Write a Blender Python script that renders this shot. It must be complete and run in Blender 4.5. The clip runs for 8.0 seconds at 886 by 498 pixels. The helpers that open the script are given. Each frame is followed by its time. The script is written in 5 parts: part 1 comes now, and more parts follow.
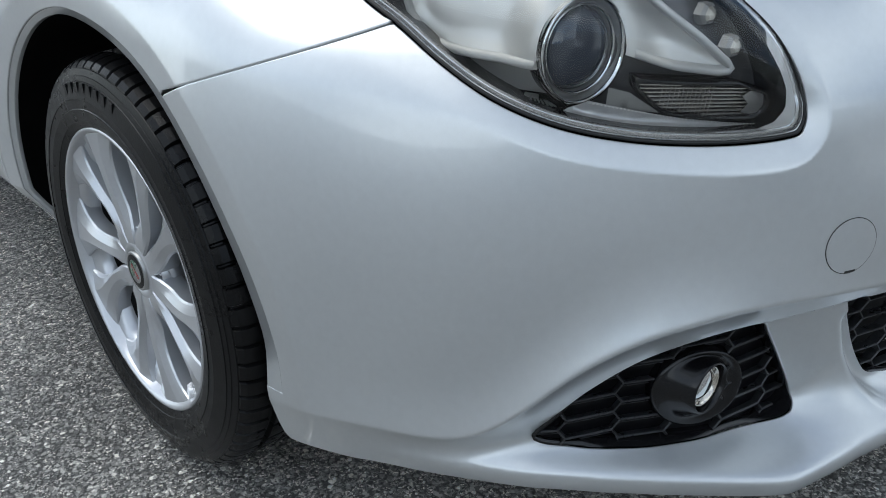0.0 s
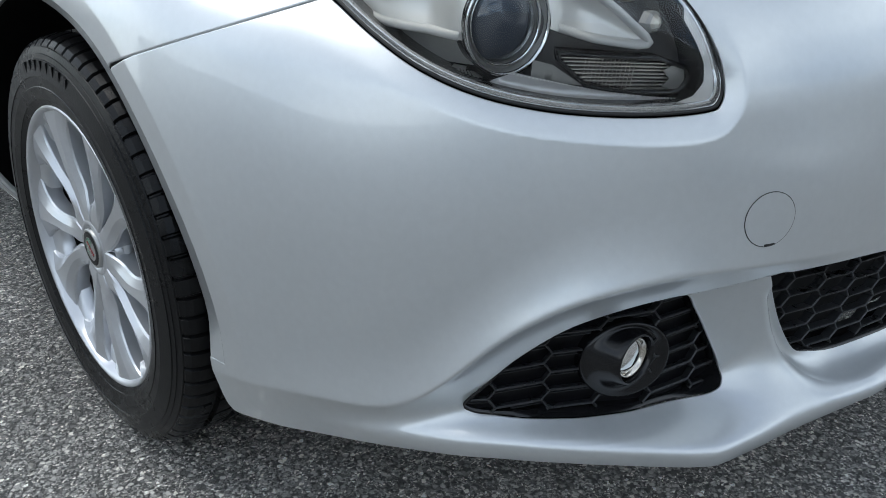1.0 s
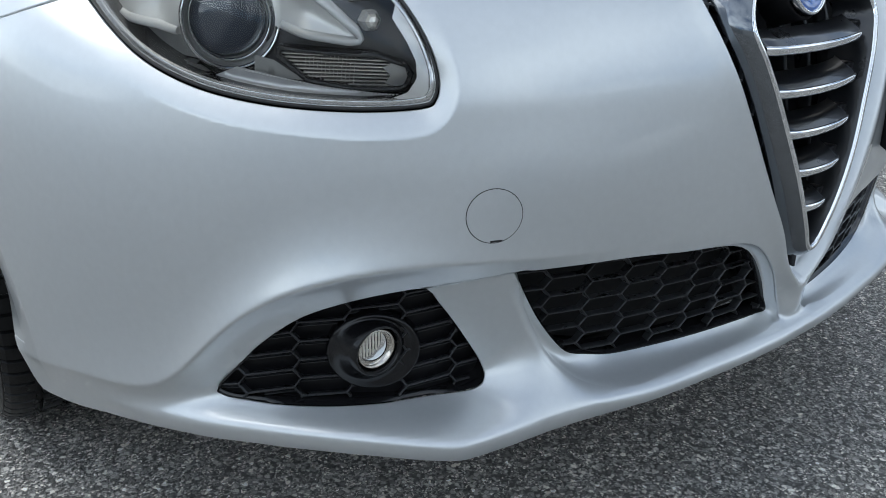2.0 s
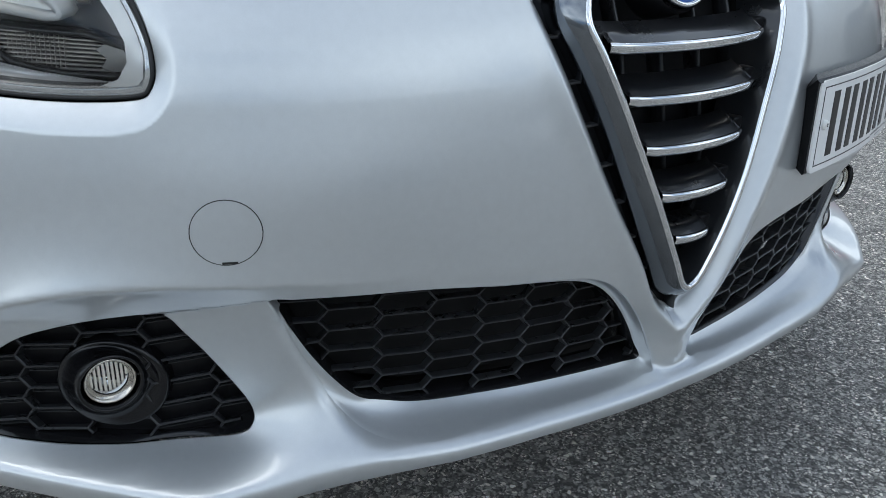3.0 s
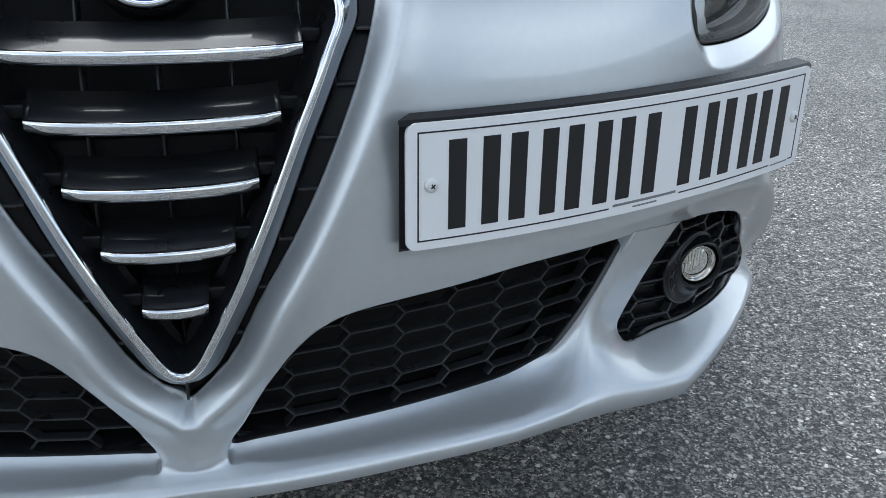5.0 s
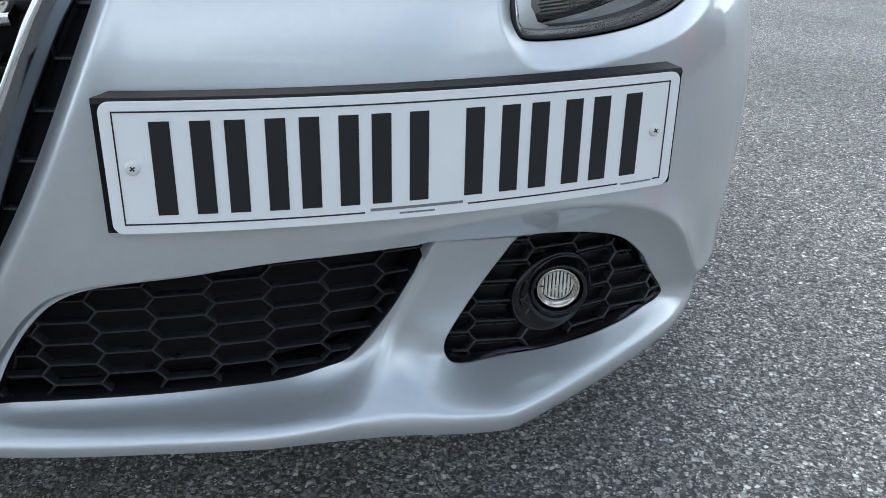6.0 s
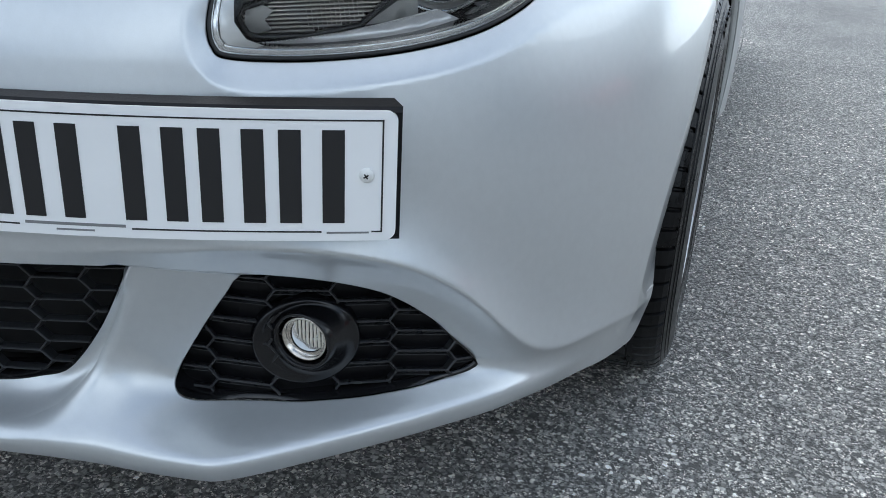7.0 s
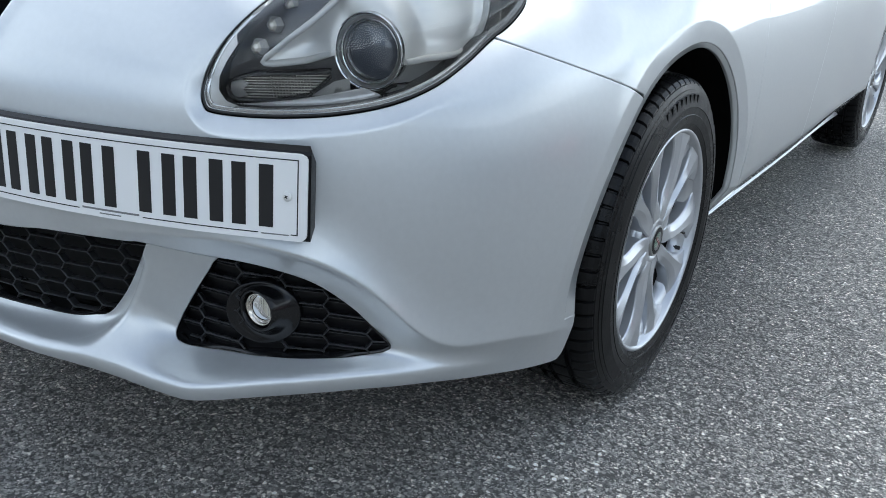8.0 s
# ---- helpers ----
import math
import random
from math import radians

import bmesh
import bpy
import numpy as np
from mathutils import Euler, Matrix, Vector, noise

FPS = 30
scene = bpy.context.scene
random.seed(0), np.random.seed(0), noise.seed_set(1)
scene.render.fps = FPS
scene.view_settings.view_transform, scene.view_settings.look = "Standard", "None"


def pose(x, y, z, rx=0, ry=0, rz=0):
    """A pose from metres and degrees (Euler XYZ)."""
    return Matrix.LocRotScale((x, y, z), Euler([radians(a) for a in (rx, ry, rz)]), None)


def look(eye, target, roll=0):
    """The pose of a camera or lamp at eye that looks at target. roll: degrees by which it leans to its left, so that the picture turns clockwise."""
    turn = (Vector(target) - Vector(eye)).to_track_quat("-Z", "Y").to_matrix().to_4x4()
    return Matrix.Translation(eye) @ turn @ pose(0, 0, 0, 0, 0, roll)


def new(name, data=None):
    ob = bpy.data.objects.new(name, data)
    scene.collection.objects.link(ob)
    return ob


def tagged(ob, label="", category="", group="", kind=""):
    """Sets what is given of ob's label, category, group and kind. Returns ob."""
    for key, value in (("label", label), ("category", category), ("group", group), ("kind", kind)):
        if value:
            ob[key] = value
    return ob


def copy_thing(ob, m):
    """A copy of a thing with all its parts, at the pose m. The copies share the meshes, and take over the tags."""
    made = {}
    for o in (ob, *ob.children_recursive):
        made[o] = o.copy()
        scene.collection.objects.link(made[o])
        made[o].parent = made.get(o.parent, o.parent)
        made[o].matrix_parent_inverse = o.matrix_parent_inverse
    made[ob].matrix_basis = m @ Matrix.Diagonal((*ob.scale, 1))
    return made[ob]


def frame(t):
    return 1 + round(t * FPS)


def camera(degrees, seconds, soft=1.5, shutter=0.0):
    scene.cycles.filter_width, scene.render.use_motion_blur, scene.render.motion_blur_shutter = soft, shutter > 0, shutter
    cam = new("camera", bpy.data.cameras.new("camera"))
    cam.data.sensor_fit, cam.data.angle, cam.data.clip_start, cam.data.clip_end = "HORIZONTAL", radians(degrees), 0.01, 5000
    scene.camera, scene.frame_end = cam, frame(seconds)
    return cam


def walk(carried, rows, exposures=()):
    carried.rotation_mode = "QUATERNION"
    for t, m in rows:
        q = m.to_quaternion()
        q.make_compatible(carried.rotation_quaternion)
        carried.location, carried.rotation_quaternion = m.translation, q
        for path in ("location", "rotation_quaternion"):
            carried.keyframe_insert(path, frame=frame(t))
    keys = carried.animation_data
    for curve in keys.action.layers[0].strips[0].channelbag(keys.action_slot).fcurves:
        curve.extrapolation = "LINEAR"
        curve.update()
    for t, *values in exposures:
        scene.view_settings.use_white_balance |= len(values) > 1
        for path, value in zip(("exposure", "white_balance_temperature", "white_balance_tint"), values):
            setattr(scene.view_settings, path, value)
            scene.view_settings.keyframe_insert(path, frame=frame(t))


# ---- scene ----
cam = camera(55.65, 8.0, soft=0.6)
ROWS = [
    (0.0, -1.2854, -0.1522, 0.8568, 64.070, 0.547, -44.294),
    (0.5, -1.2977, -0.1762, 0.8365, 64.645, -0.144, -44.988),
    (1.0, -1.2671, -0.2277, 0.8212, 65.273, -0.408, -44.141),
    (1.5, -1.1712, -0.3563, 0.8168, 66.020, -0.445, -42.079),
    (1.7, -1.1208, -0.4160, 0.8141, 66.273, -0.460, -41.079),
    (2.8, -0.7838, -0.5400, 0.7769, 66.800, -1.184, -35.146),
    (3.0, -0.7093, -0.5434, 0.7706, 66.718, -1.401, -33.951),
    (3.5, -0.5399, -0.5684, 0.7719, 66.479, -1.511, -30.082),
    (4.0, -0.3267, -0.6491, 0.7530, 66.529, -1.709, -25.197),
    (4.5, -0.1333, -0.6498, 0.7586, 66.304, -1.418, -19.658),
    (5.0, 0.0690, -0.6388, 0.7606, 65.996, -1.176, -13.115),
    (5.2, 0.1477, -0.6494, 0.7627, 65.909, -1.038, -10.333),
    (6.3, 0.6312, -0.5844, 0.7462, 65.384, -1.065, 8.179),
    (6.5, 0.7266, -0.5267, 0.7505, 65.510, -1.245, 12.028),
    (7.0, 0.9514, -0.4232, 0.7511, 65.871, -2.007, 21.730),
    (7.5, 1.1609, -0.4059, 0.7883, 67.098, -2.492, 30.322),
    (8.0, 1.3647, -0.5325, 0.8427, 68.777, -3.074, 35.430),
]
walk(cam, [(t, pose(x, y, z, rx, ry, rz)) for t, x, y, z, rx, ry, rz in ROWS], [(0.0, -0.15, 6150, 6), (1.5, -0.06, 6150, 6), (3.0, -0.03, 6120, 6), (5.0, -0.02, 6020, 6), (6.5, 0.15, 6000, 6), (8.0, 0.13, 6000, 6)])


# ---- sky and sun ----
SUN_UP, SUN_ROUND = 64.0, -26.0   # degrees; round: from +y towards +x
world = bpy.data.worlds.new("sky")
scene.world = world
world.use_nodes = True
wn, wl = world.node_tree.nodes, world.node_tree.links
wn.clear()
sky = wn.new("ShaderNodeTexSky")
sky.sky_type, sky.sun_disc = "NISHITA", False
sky.sun_elevation, sky.sun_rotation = radians(SUN_UP), radians(SUN_ROUND)
coord = wn.new("ShaderNodeTexCoord")
cloud = wn.new("ShaderNodeTexNoise")
cloud.inputs["Scale"].default_value, cloud.inputs["Detail"].default_value, cloud.inputs["Roughness"].default_value = 1.7, 7.0, 0.55
squash = wn.new("ShaderNodeMapping")
squash.inputs["Scale"].default_value = (1.0, 1.0, 2.2)
squash.inputs["Location"].default_value = (0.3, 0.9, 0.2)
fade = wn.new("ShaderNodeMapRange")
fade.inputs["From Min"].default_value, fade.inputs["From Max"].default_value = 0.36, 0.58
white = wn.new("ShaderNodeRGB")
white.outputs[0].default_value = (14.4, 15.0, 15.5, 1)
blend = wn.new("ShaderNodeMix")
blend.data_type = "RGBA"
back = wn.new("ShaderNodeBackground")
back.inputs["Strength"].default_value = 0.15
end = wn.new("ShaderNodeOutputWorld")
wl.new(coord.outputs["Generated"], squash.inputs["Vector"])
wl.new(squash.outputs[0], cloud.inputs["Vector"])
wl.new(cloud.outputs["Fac"], fade.inputs["Value"])
sep = wn.new("ShaderNodeSeparateXYZ")
thin = wn.new("ShaderNodeMapRange")      # clouds crowd towards the horizon
thin.inputs["From Min"].default_value, thin.inputs["From Max"].default_value = 0.25, 0.95
thin.inputs["To Min"].default_value, thin.inputs["To Max"].default_value = 1.0, 0.25
amount = wn.new("ShaderNodeMath")
amount.operation = "MULTIPLY"
wl.new(coord.outputs["Generated"], sep.inputs[0])
wl.new(sep.outputs["Z"], thin.inputs["Value"])
wl.new(fade.outputs[0], amount.inputs[0])
wl.new(thin.outputs[0], amount.inputs[1])
wl.new(amount.outputs[0], blend.inputs["Factor"])
wl.new(sky.outputs[0], blend.inputs["A"])
wl.new(white.outputs[0], blend.inputs["B"])
wl.new(blend.outputs["Result"], back.inputs["Color"])
wl.new(back.outputs[0], end.inputs["Surface"])
sun = new("sun", bpy.data.lights.new("sun", "SUN"))
sun.data.energy, sun.data.angle, sun.data.color = 1.5, radians(44), (1.0, 0.96, 0.90)
_a, _e = radians(SUN_ROUND), radians(SUN_UP)
sun.matrix_world = look((math.sin(_a) * math.cos(_e) * 30, math.cos(_a) * math.cos(_e) * 30, math.sin(_e) * 30), (0, 0, 0))

# ---- materials ----
def material(name, color, rough=0.5, metal=0.0, coat=0.0, spec=0.5, vary=0.0, scale=40.0, bump=0.0, bump_scale=200.0, rough_vary=0.0):
    """A principled surface with optional two-scale colour variation, gloss variation and fine relief."""
    m = bpy.data.materials.new(name)
    m.use_nodes = True
    n, l = m.node_tree.nodes, m.node_tree.links
    b = n["Principled BSDF"]
    b.inputs["Base Color"].default_value = (*color, 1)
    b.inputs["Roughness"].default_value, b.inputs["Metallic"].default_value = rough, metal
    b.inputs["Coat Weight"].default_value, b.inputs["Coat Roughness"].default_value = coat, 0.02
    b.inputs["Specular IOR Level"].default_value = spec
    tc = n.new("ShaderNodeTexCoord")
    if vary or rough_vary:
        big, small = n.new("ShaderNodeTexNoise"), n.new("ShaderNodeTexNoise")
        big.inputs["Scale"].default_value, small.inputs["Scale"].default_value = scale * 0.12, scale
        small.inputs["Detail"].default_value = 5
        add = n.new("ShaderNodeMath")
        add.operation = "ADD"
        for t in (big, small):
            l.new(tc.outputs["Object"], t.inputs["Vector"])
        l.new(big.outputs["Fac"], add.inputs[0])
        l.new(small.outputs["Fac"], add.inputs[1])
        if vary:
            r = n.new("ShaderNodeMapRange")
            r.inputs["From Min"].default_value, r.inputs["From Max"].default_value = 0.6, 1.4
            r.inputs["To Min"].default_value, r.inputs["To Max"].default_value = 1 - vary, 1 + vary
            mul = n.new("ShaderNodeVectorMath")
            mul.operation = "SCALE"
            mul.inputs[0].default_value = color
            l.new(add.outputs[0], r.inputs["Value"])
            l.new(r.outputs[0], mul.inputs["Scale"])
            l.new(mul.outputs[0], b.inputs["Base Color"])
        if rough_vary:
            r = n.new("ShaderNodeMapRange")
            r.inputs["From Min"].default_value, r.inputs["From Max"].default_value = 0.6, 1.4
            r.inputs["To Min"].default_value, r.inputs["To Max"].default_value = max(0.02, rough - rough_vary), rough + rough_vary
            l.new(add.outputs[0], r.inputs["Value"])
            l.new(r.outputs[0], b.inputs["Roughness"])
    if bump:
        t, bn = n.new("ShaderNodeTexNoise"), n.new("ShaderNodeBump")
        t.inputs["Scale"].default_value, t.inputs["Detail"].default_value = bump_scale, 4
        bn.inputs["Strength"].default_value, bn.inputs["Distance"].default_value = bump, 0.001
        l.new(tc.outputs["Object"], t.inputs["Vector"])
        l.new(t.outputs["Fac"], bn.inputs["Height"])
        l.new(bn.outputs[0], b.inputs["Normal"])
    return m


PAINT = material("silver_metallic_paint", (0.590, 0.612, 0.622), 0.36, 0.64, 1.0, vary=0.03, scale=900, bump=0.03, bump_scale=2500)
BLACK = material("black_plastic", (0.005, 0.005, 0.006), 0.36, spec=0.20, vary=0.3, scale=60, bump=0.15, bump_scale=900, rough_vary=0.08)
RIB = material("satin_black_plastic", (0.026, 0.027, 0.029), 0.30, spec=0.45, vary=0.2, scale=60, rough_vary=0.06)
GLOSS_BLACK = material("gloss_black_plastic", (0.008, 0.008, 0.009), 0.16, vary=0.2, scale=30, rough_vary=0.05)
SLATE = material("satin_dark_plastic", (0.010, 0.011, 0.013), 0.30, vary=0.2, scale=50, coat=0.6, rough_vary=0.06)
CUP = material("black_lamp_cup", (0.005, 0.005, 0.006), 0.20, spec=0.40, vary=0.2, scale=40, rough_vary=0.06)
NICKEL = material("warm_polished_metal", (0.62, 0.58, 0.52), 0.16, 1.0, vary=0.06, scale=60, rough_vary=0.05)
# near-black for hollows and the underside; the shade is in the colour
DARK = material("unlit_black", (0.004, 0.004, 0.004), 0.9, vary=0.3)
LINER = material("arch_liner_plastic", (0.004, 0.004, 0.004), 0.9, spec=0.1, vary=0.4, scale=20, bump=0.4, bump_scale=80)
# chrome with the dark reflection of the surroundings put into its colour
DARKENED_CHROME = material("darkened_chrome", (0.21, 0.225, 0.245), 0.14, 1.0, vary=0.05, scale=60, rough_vary=0.05)
CHROME = material("chrome", (0.78, 0.79, 0.80), 0.06, 1.0, vary=0.03, scale=80, rough_vary=0.03)
SATIN = material("satin_silver_plastic", (0.42, 0.42, 0.41), 0.32, 0.7, vary=0.04, scale=50)
ALLOY = material("silver_painted_alloy", (0.54, 0.555, 0.58), 0.34, 0.70, 0.8, vary=0.05, scale=60, rough_vary=0.06)
STEEL = material("brake_steel", (0.11, 0.105, 0.10), 0.4, 0.9, vary=0.25, scale=50)
RUBBER = material("tyre_rubber", (0.005, 0.005, 0.0053), 0.30, spec=0.20, vary=0.35, scale=40, bump=0.22, bump_scale=350, rough_vary=0.12)
WHITE = material("white_plate_acrylic", (0.88, 0.88, 0.87), 0.20, vary=0.02, scale=30, coat=0.5)
INK = material("black_plate_print", (0.012, 0.012, 0.013), 0.35)
NYLON = material("white_nylon", (0.75, 0.75, 0.72), 0.35, vary=0.03)
GREY_INK = material("grey_print", (0.20, 0.20, 0.20), 0.5)
SEAL_GAP = material("black_rubber_and_gap", (0.010, 0.010, 0.010), 0.45, vary=0.3)
BLUE = material("blue_enamel", (0.03, 0.10, 0.35), 0.15, coat=1.0, vary=0.1)
GREEN = material("green_enamel", (0.03, 0.12, 0.07), 0.15, coat=1.0, vary=0.1)
RED = material("red_enamel", (0.22, 0.03, 0.03), 0.15, coat=1.0, vary=0.1)


def clear(name, tint, gloss):
    """A thin clear cover: seen through, with a mirror on top that grows towards grazing."""
    m = bpy.data.materials.new(name)
    m.use_nodes = True
    n, l = m.node_tree.nodes, m.node_tree.links
    n.remove(n["Principled BSDF"])
    t, g, f, mix = n.new("ShaderNodeBsdfTransparent"), n.new("ShaderNodeBsdfGlossy"), n.new("ShaderNodeFresnel"), n.new("ShaderNodeMixShader")
    t.inputs["Color"].default_value = (*tint, 1)
    g.inputs["Roughness"].default_value = gloss
    f.inputs["IOR"].default_value = 1.5
    l.new(f.outputs[0], mix.inputs[0])
    l.new(t.outputs[0], mix.inputs[1])
    l.new(g.outputs[0], mix.inputs[2])
    l.new(mix.outputs[0], n["Material Output"].inputs["Surface"])
    return m


LENS = clear("clear_polycarbonate", (0.96, 0.97, 0.97), 0.015)
WINDOW = clear("tinted_window_glass", (0.25, 0.28, 0.28), 0.01)
OPTIC = bpy.data.materials.new("projector_glass")
OPTIC.use_nodes = True
_b = OPTIC.node_tree.nodes["Principled BSDF"]
_b.inputs["Base Color"].default_value, _b.inputs["Roughness"].default_value = (0.05, 0.06, 0.08, 1), 0.03
_b.inputs["Coat Weight"].default_value = 1.0


def asphalt():
    m = bpy.data.materials.new("worn_asphalt")
    m.use_nodes = True
    n, l = m.node_tree.nodes, m.node_tree.links
    b = n["Principled BSDF"]
    tc = n.new("ShaderNodeTexCoord")
    stones, fine, broad, grit = n.new("ShaderNodeTexVoronoi"), n.new("ShaderNodeTexVoronoi"), n.new("ShaderNodeTexNoise"), n.new("ShaderNodeTexNoise")
    warp, wmix = n.new("ShaderNodeTexNoise"), n.new("ShaderNodeVectorMath")
    warp.inputs["Scale"].default_value = 150
    wmix.operation = "MULTIPLY_ADD"
    wmix.inputs[1].default_value = (0.010, 0.010, 0.0)
    l.new(tc.outputs["Object"], warp.inputs["Vector"])
    l.new(warp.outputs["Color"], wmix.inputs[0])
    l.new(tc.outputs["Object"], wmix.inputs[2])
    stones.inputs["Scale"].default_value, fine.inputs["Scale"].default_value = 135, 300
    broad.inputs["Scale"].default_value, broad.inputs["Detail"].default_value = 1.3, 6
    grit.inputs["Scale"].default_value, grit.inputs["Detail"].default_value = 700, 3
    for t in (stones, fine):
        l.new(wmix.outputs[0], t.inputs["Vector"])
    for t in (broad, grit):
        l.new(tc.outputs["Object"], t.inputs["Vector"])
    # the colour of each stone
    size, dist, hue = n.new("ShaderNodeTexNoise"), n.new("ShaderNodeMix"), n.new("ShaderNodeMix")
    size.inputs["Scale"].default_value, size.inputs["Detail"].default_value = 55, 2
    pick = n.new("ShaderNodeMapRange")
    pick.inputs["From Min"].default_value, pick.inputs["From Max"].default_value = 0.47, 0.53
    l.new(tc.outputs["Object"], size.inputs["Vector"])
    l.new(size.outputs["Fac"], pick.inputs["Value"])
    hue.data_type = "RGBA"
    l.new(pick.outputs[0], hue.inputs["Factor"])
    l.new(stones.outputs["Color"], hue.inputs["A"])
    l.new(fine.outputs["Color"], hue.inputs["B"])
    l.new(pick.outputs[0], dist.inputs["Factor"])
    l.new(stones.outputs["Distance"], dist.inputs["A"])
    l.new(fine.outputs["Distance"], dist.inputs["B"])
    sep = n.new("ShaderNodeSeparateColor")
    l.new(hue.outputs["Result"], sep.inputs[0])
    cr = n.new("ShaderNodeValToRGB")
    e = cr.color_ramp.elements
    e[0].position, e[0].color = 0.0, (0.040, 0.039, 0.037, 1)
    e[1].position, e[1].color = 1.0, (0.44, 0.42, 0.38, 1)
    for p, c in ((0.40, (0.110, 0.106, 0.098)), (0.78, (0.200, 0.193, 0.178)), (0.93, (0.320, 0.306, 0.278))):
        k = e.new(p)
        k.color = (*c, 1)
    l.new(sep.outputs[0], cr.inputs[0])
    # tar between the stones
    gap = n.new("ShaderNodeMapRange")
    gap.inputs["From Min"].default_value, gap.inputs["From Max"].default_value = 0.45, 0.74
    l.new(dist.outputs["Result"], gap.inputs["Value"])
    mix = n.new("ShaderNodeMix")
    mix.data_type = "RGBA"
    mix.inputs["B"].default_value = (0.032, 0.031, 0.029, 1)
    l.new(gap.outputs[0], mix.inputs["Factor"])
    l.new(cr.outputs[0], mix.inputs["A"])
    mot = n.new("ShaderNodeMapRange")
    mot.inputs["From Min"].default_value, mot.inputs["From Max"].default_value = 0.3, 0.7
    mot.inputs["To Min"].default_value, mot.inputs["To Max"].default_value = 2.4, 3.5
    l.new(broad.outputs["Fac"], mot.inputs["Value"])
    sc = n.new("ShaderNodeVectorMath")
    sc.operation = "SCALE"
    l.new(mix.outputs["Result"], sc.inputs[0])
    l.new(mot.outputs[0], sc.inputs["Scale"])
    l.new(sc.outputs[0], b.inputs["Base Color"])
    b.inputs["Roughness"].default_value = 0.62
    # relief: stones proud of the tar, with grit on them
    inv = n.new("ShaderNodeMath")
    inv.operation = "MULTIPLY_ADD"
    inv.inputs[1].default_value, inv.inputs[2].default_value = -1.0, 1.0
    l.new(gap.outputs[0], inv.inputs[0])
    hs = n.new("ShaderNodeMath")
    hs.operation = "MULTIPLY_ADD"
    hs.inputs[1].default_value = 0.9
    l.new(sep.outputs[1], hs.inputs[0])
    l.new(inv.outputs[0], hs.inputs[2])
    h2 = n.new("ShaderNodeMath")
    h2.operation = "MULTIPLY_ADD"
    h2.inputs[1].default_value = 0.35
    l.new(grit.outputs["Fac"], h2.inputs[0])
    l.new(hs.outputs[0], h2.inputs[2])
    bn = n.new("ShaderNodeBump")
    bn.inputs["Strength"].default_value, bn.inputs["Distance"].default_value = 1.0, 0.005
    l.new(h2.outputs[0], bn.inputs["Height"])
    l.new(bn.outputs[0], b.inputs["Normal"])
    return m


ASPHALT = asphalt()

# ---- the shape of the body: one smooth skin over (s, z), s running round the nose and back along the flank ----
def spline(xs, ys):
    """Natural cubic spline through a few knots, as a function on arrays."""
    x, y = np.array(xs, float), np.array(ys, float)
    n, h = len(x), np.diff(x)
    a, b = np.eye(n), np.zeros(n)
    for i in range(1, n - 1):
        a[i, i - 1:i + 2] = h[i - 1], 2 * (h[i - 1] + h[i]), h[i]
        b[i] = 3 * ((y[i + 1] - y[i]) / h[i] - (y[i] - y[i - 1]) / h[i - 1])
    c = np.linalg.solve(a, b)
    d = np.diff(c) / (3 * h)
    bb = np.diff(y) / h - h * (2 * c[:-1] + c[1:]) / 3

    def at(t):
        t = np.clip(np.asarray(t, float), x[0], x[-1])
        i = np.clip(np.searchsorted(x, t) - 1, 0, n - 2)
        u = t - x[i]
        return y[i] + u * (bb[i] + u * (c[i] + u * d[i]))
    return at


def ramp(xs, ys):
    """Smooth steps from knot to knot, with no overshoot."""
    x, y = np.array(xs, float), np.array(ys, float)

    def at(t):
        t = np.clip(np.asarray(t, float), x[0], x[-1])
        i = np.clip(np.searchsorted(x, t) - 1, 0, len(x) - 2)
        u = (t - x[i]) / (x[i + 1] - x[i])
        return y[i] + (y[i + 1] - y[i]) * u * u * (3 - 2 * u)
    return at


def step(a, b, t):
    u = np.clip((np.asarray(t, float) - a) / (b - a), 0, 1)
    return u * u * (3 - 2 * u)


def eased(xs, ys, width=0.03):
    """Straight lines from knot to knot with softened corners."""
    t = np.arange(-0.3, 5.3, 0.005)
    k = np.exp(-(np.arange(-30, 31) * 0.005 / width) ** 2)
    y = np.convolve(np.pad(np.interp(t, xs, ys), 30, mode="edge"), k / k.sum(), "valid")
    return lambda v: np.interp(v, t, y)


# plan of the nose at bumper height, from the middle to the flank
NOSE = [(0, 0), (0.10, 0.006), (0.20, 0.020), (0.30, 0.043), (0.40, 0.074), (0.476, 0.103), (0.54, 0.134), (0.62, 0.182),
        (0.69, 0.240), (0.75, 0.310), (0.80, 0.390), (0.84, 0.475), (0.874, 0.580), (0.893, 0.690), (0.899, 0.93), (0.885, 1.3),
        (0.862, 2.2), (0.835, 3.1), (0.835, 3.55), (0.815, 3.95), (0.74, 4.25)]
_p = np.array(NOSE)
_c = np.concatenate([[0], np.cumsum(np.hypot(*np.diff(_p, axis=0).T))])
_px, _py = spline(np.concatenate([[-_c[1]], _c]), np.concatenate([[-_p[1, 0]], _p[:, 0]])), spline(np.concatenate([[-_c[1]], _c]), np.concatenate([[_p[1, 1]], _p[:, 1]]))
_u = np.linspace(0, _c[-1], 6000)
_tx, _ty = _px(_u), _py(_u)
_s = np.concatenate([[0], np.cumsum(np.hypot(np.diff(_tx), np.diff(_ty)))])
S_END = _s[-1]
_gx, _gy = np.gradient(_tx, _s), np.gradient(_ty, _s)


def s_of_x(x):
    return np.interp(x, _tx[:2500], _s[:2500])


def s_of_y(y):
    return np.interp(y, _ty, _s)


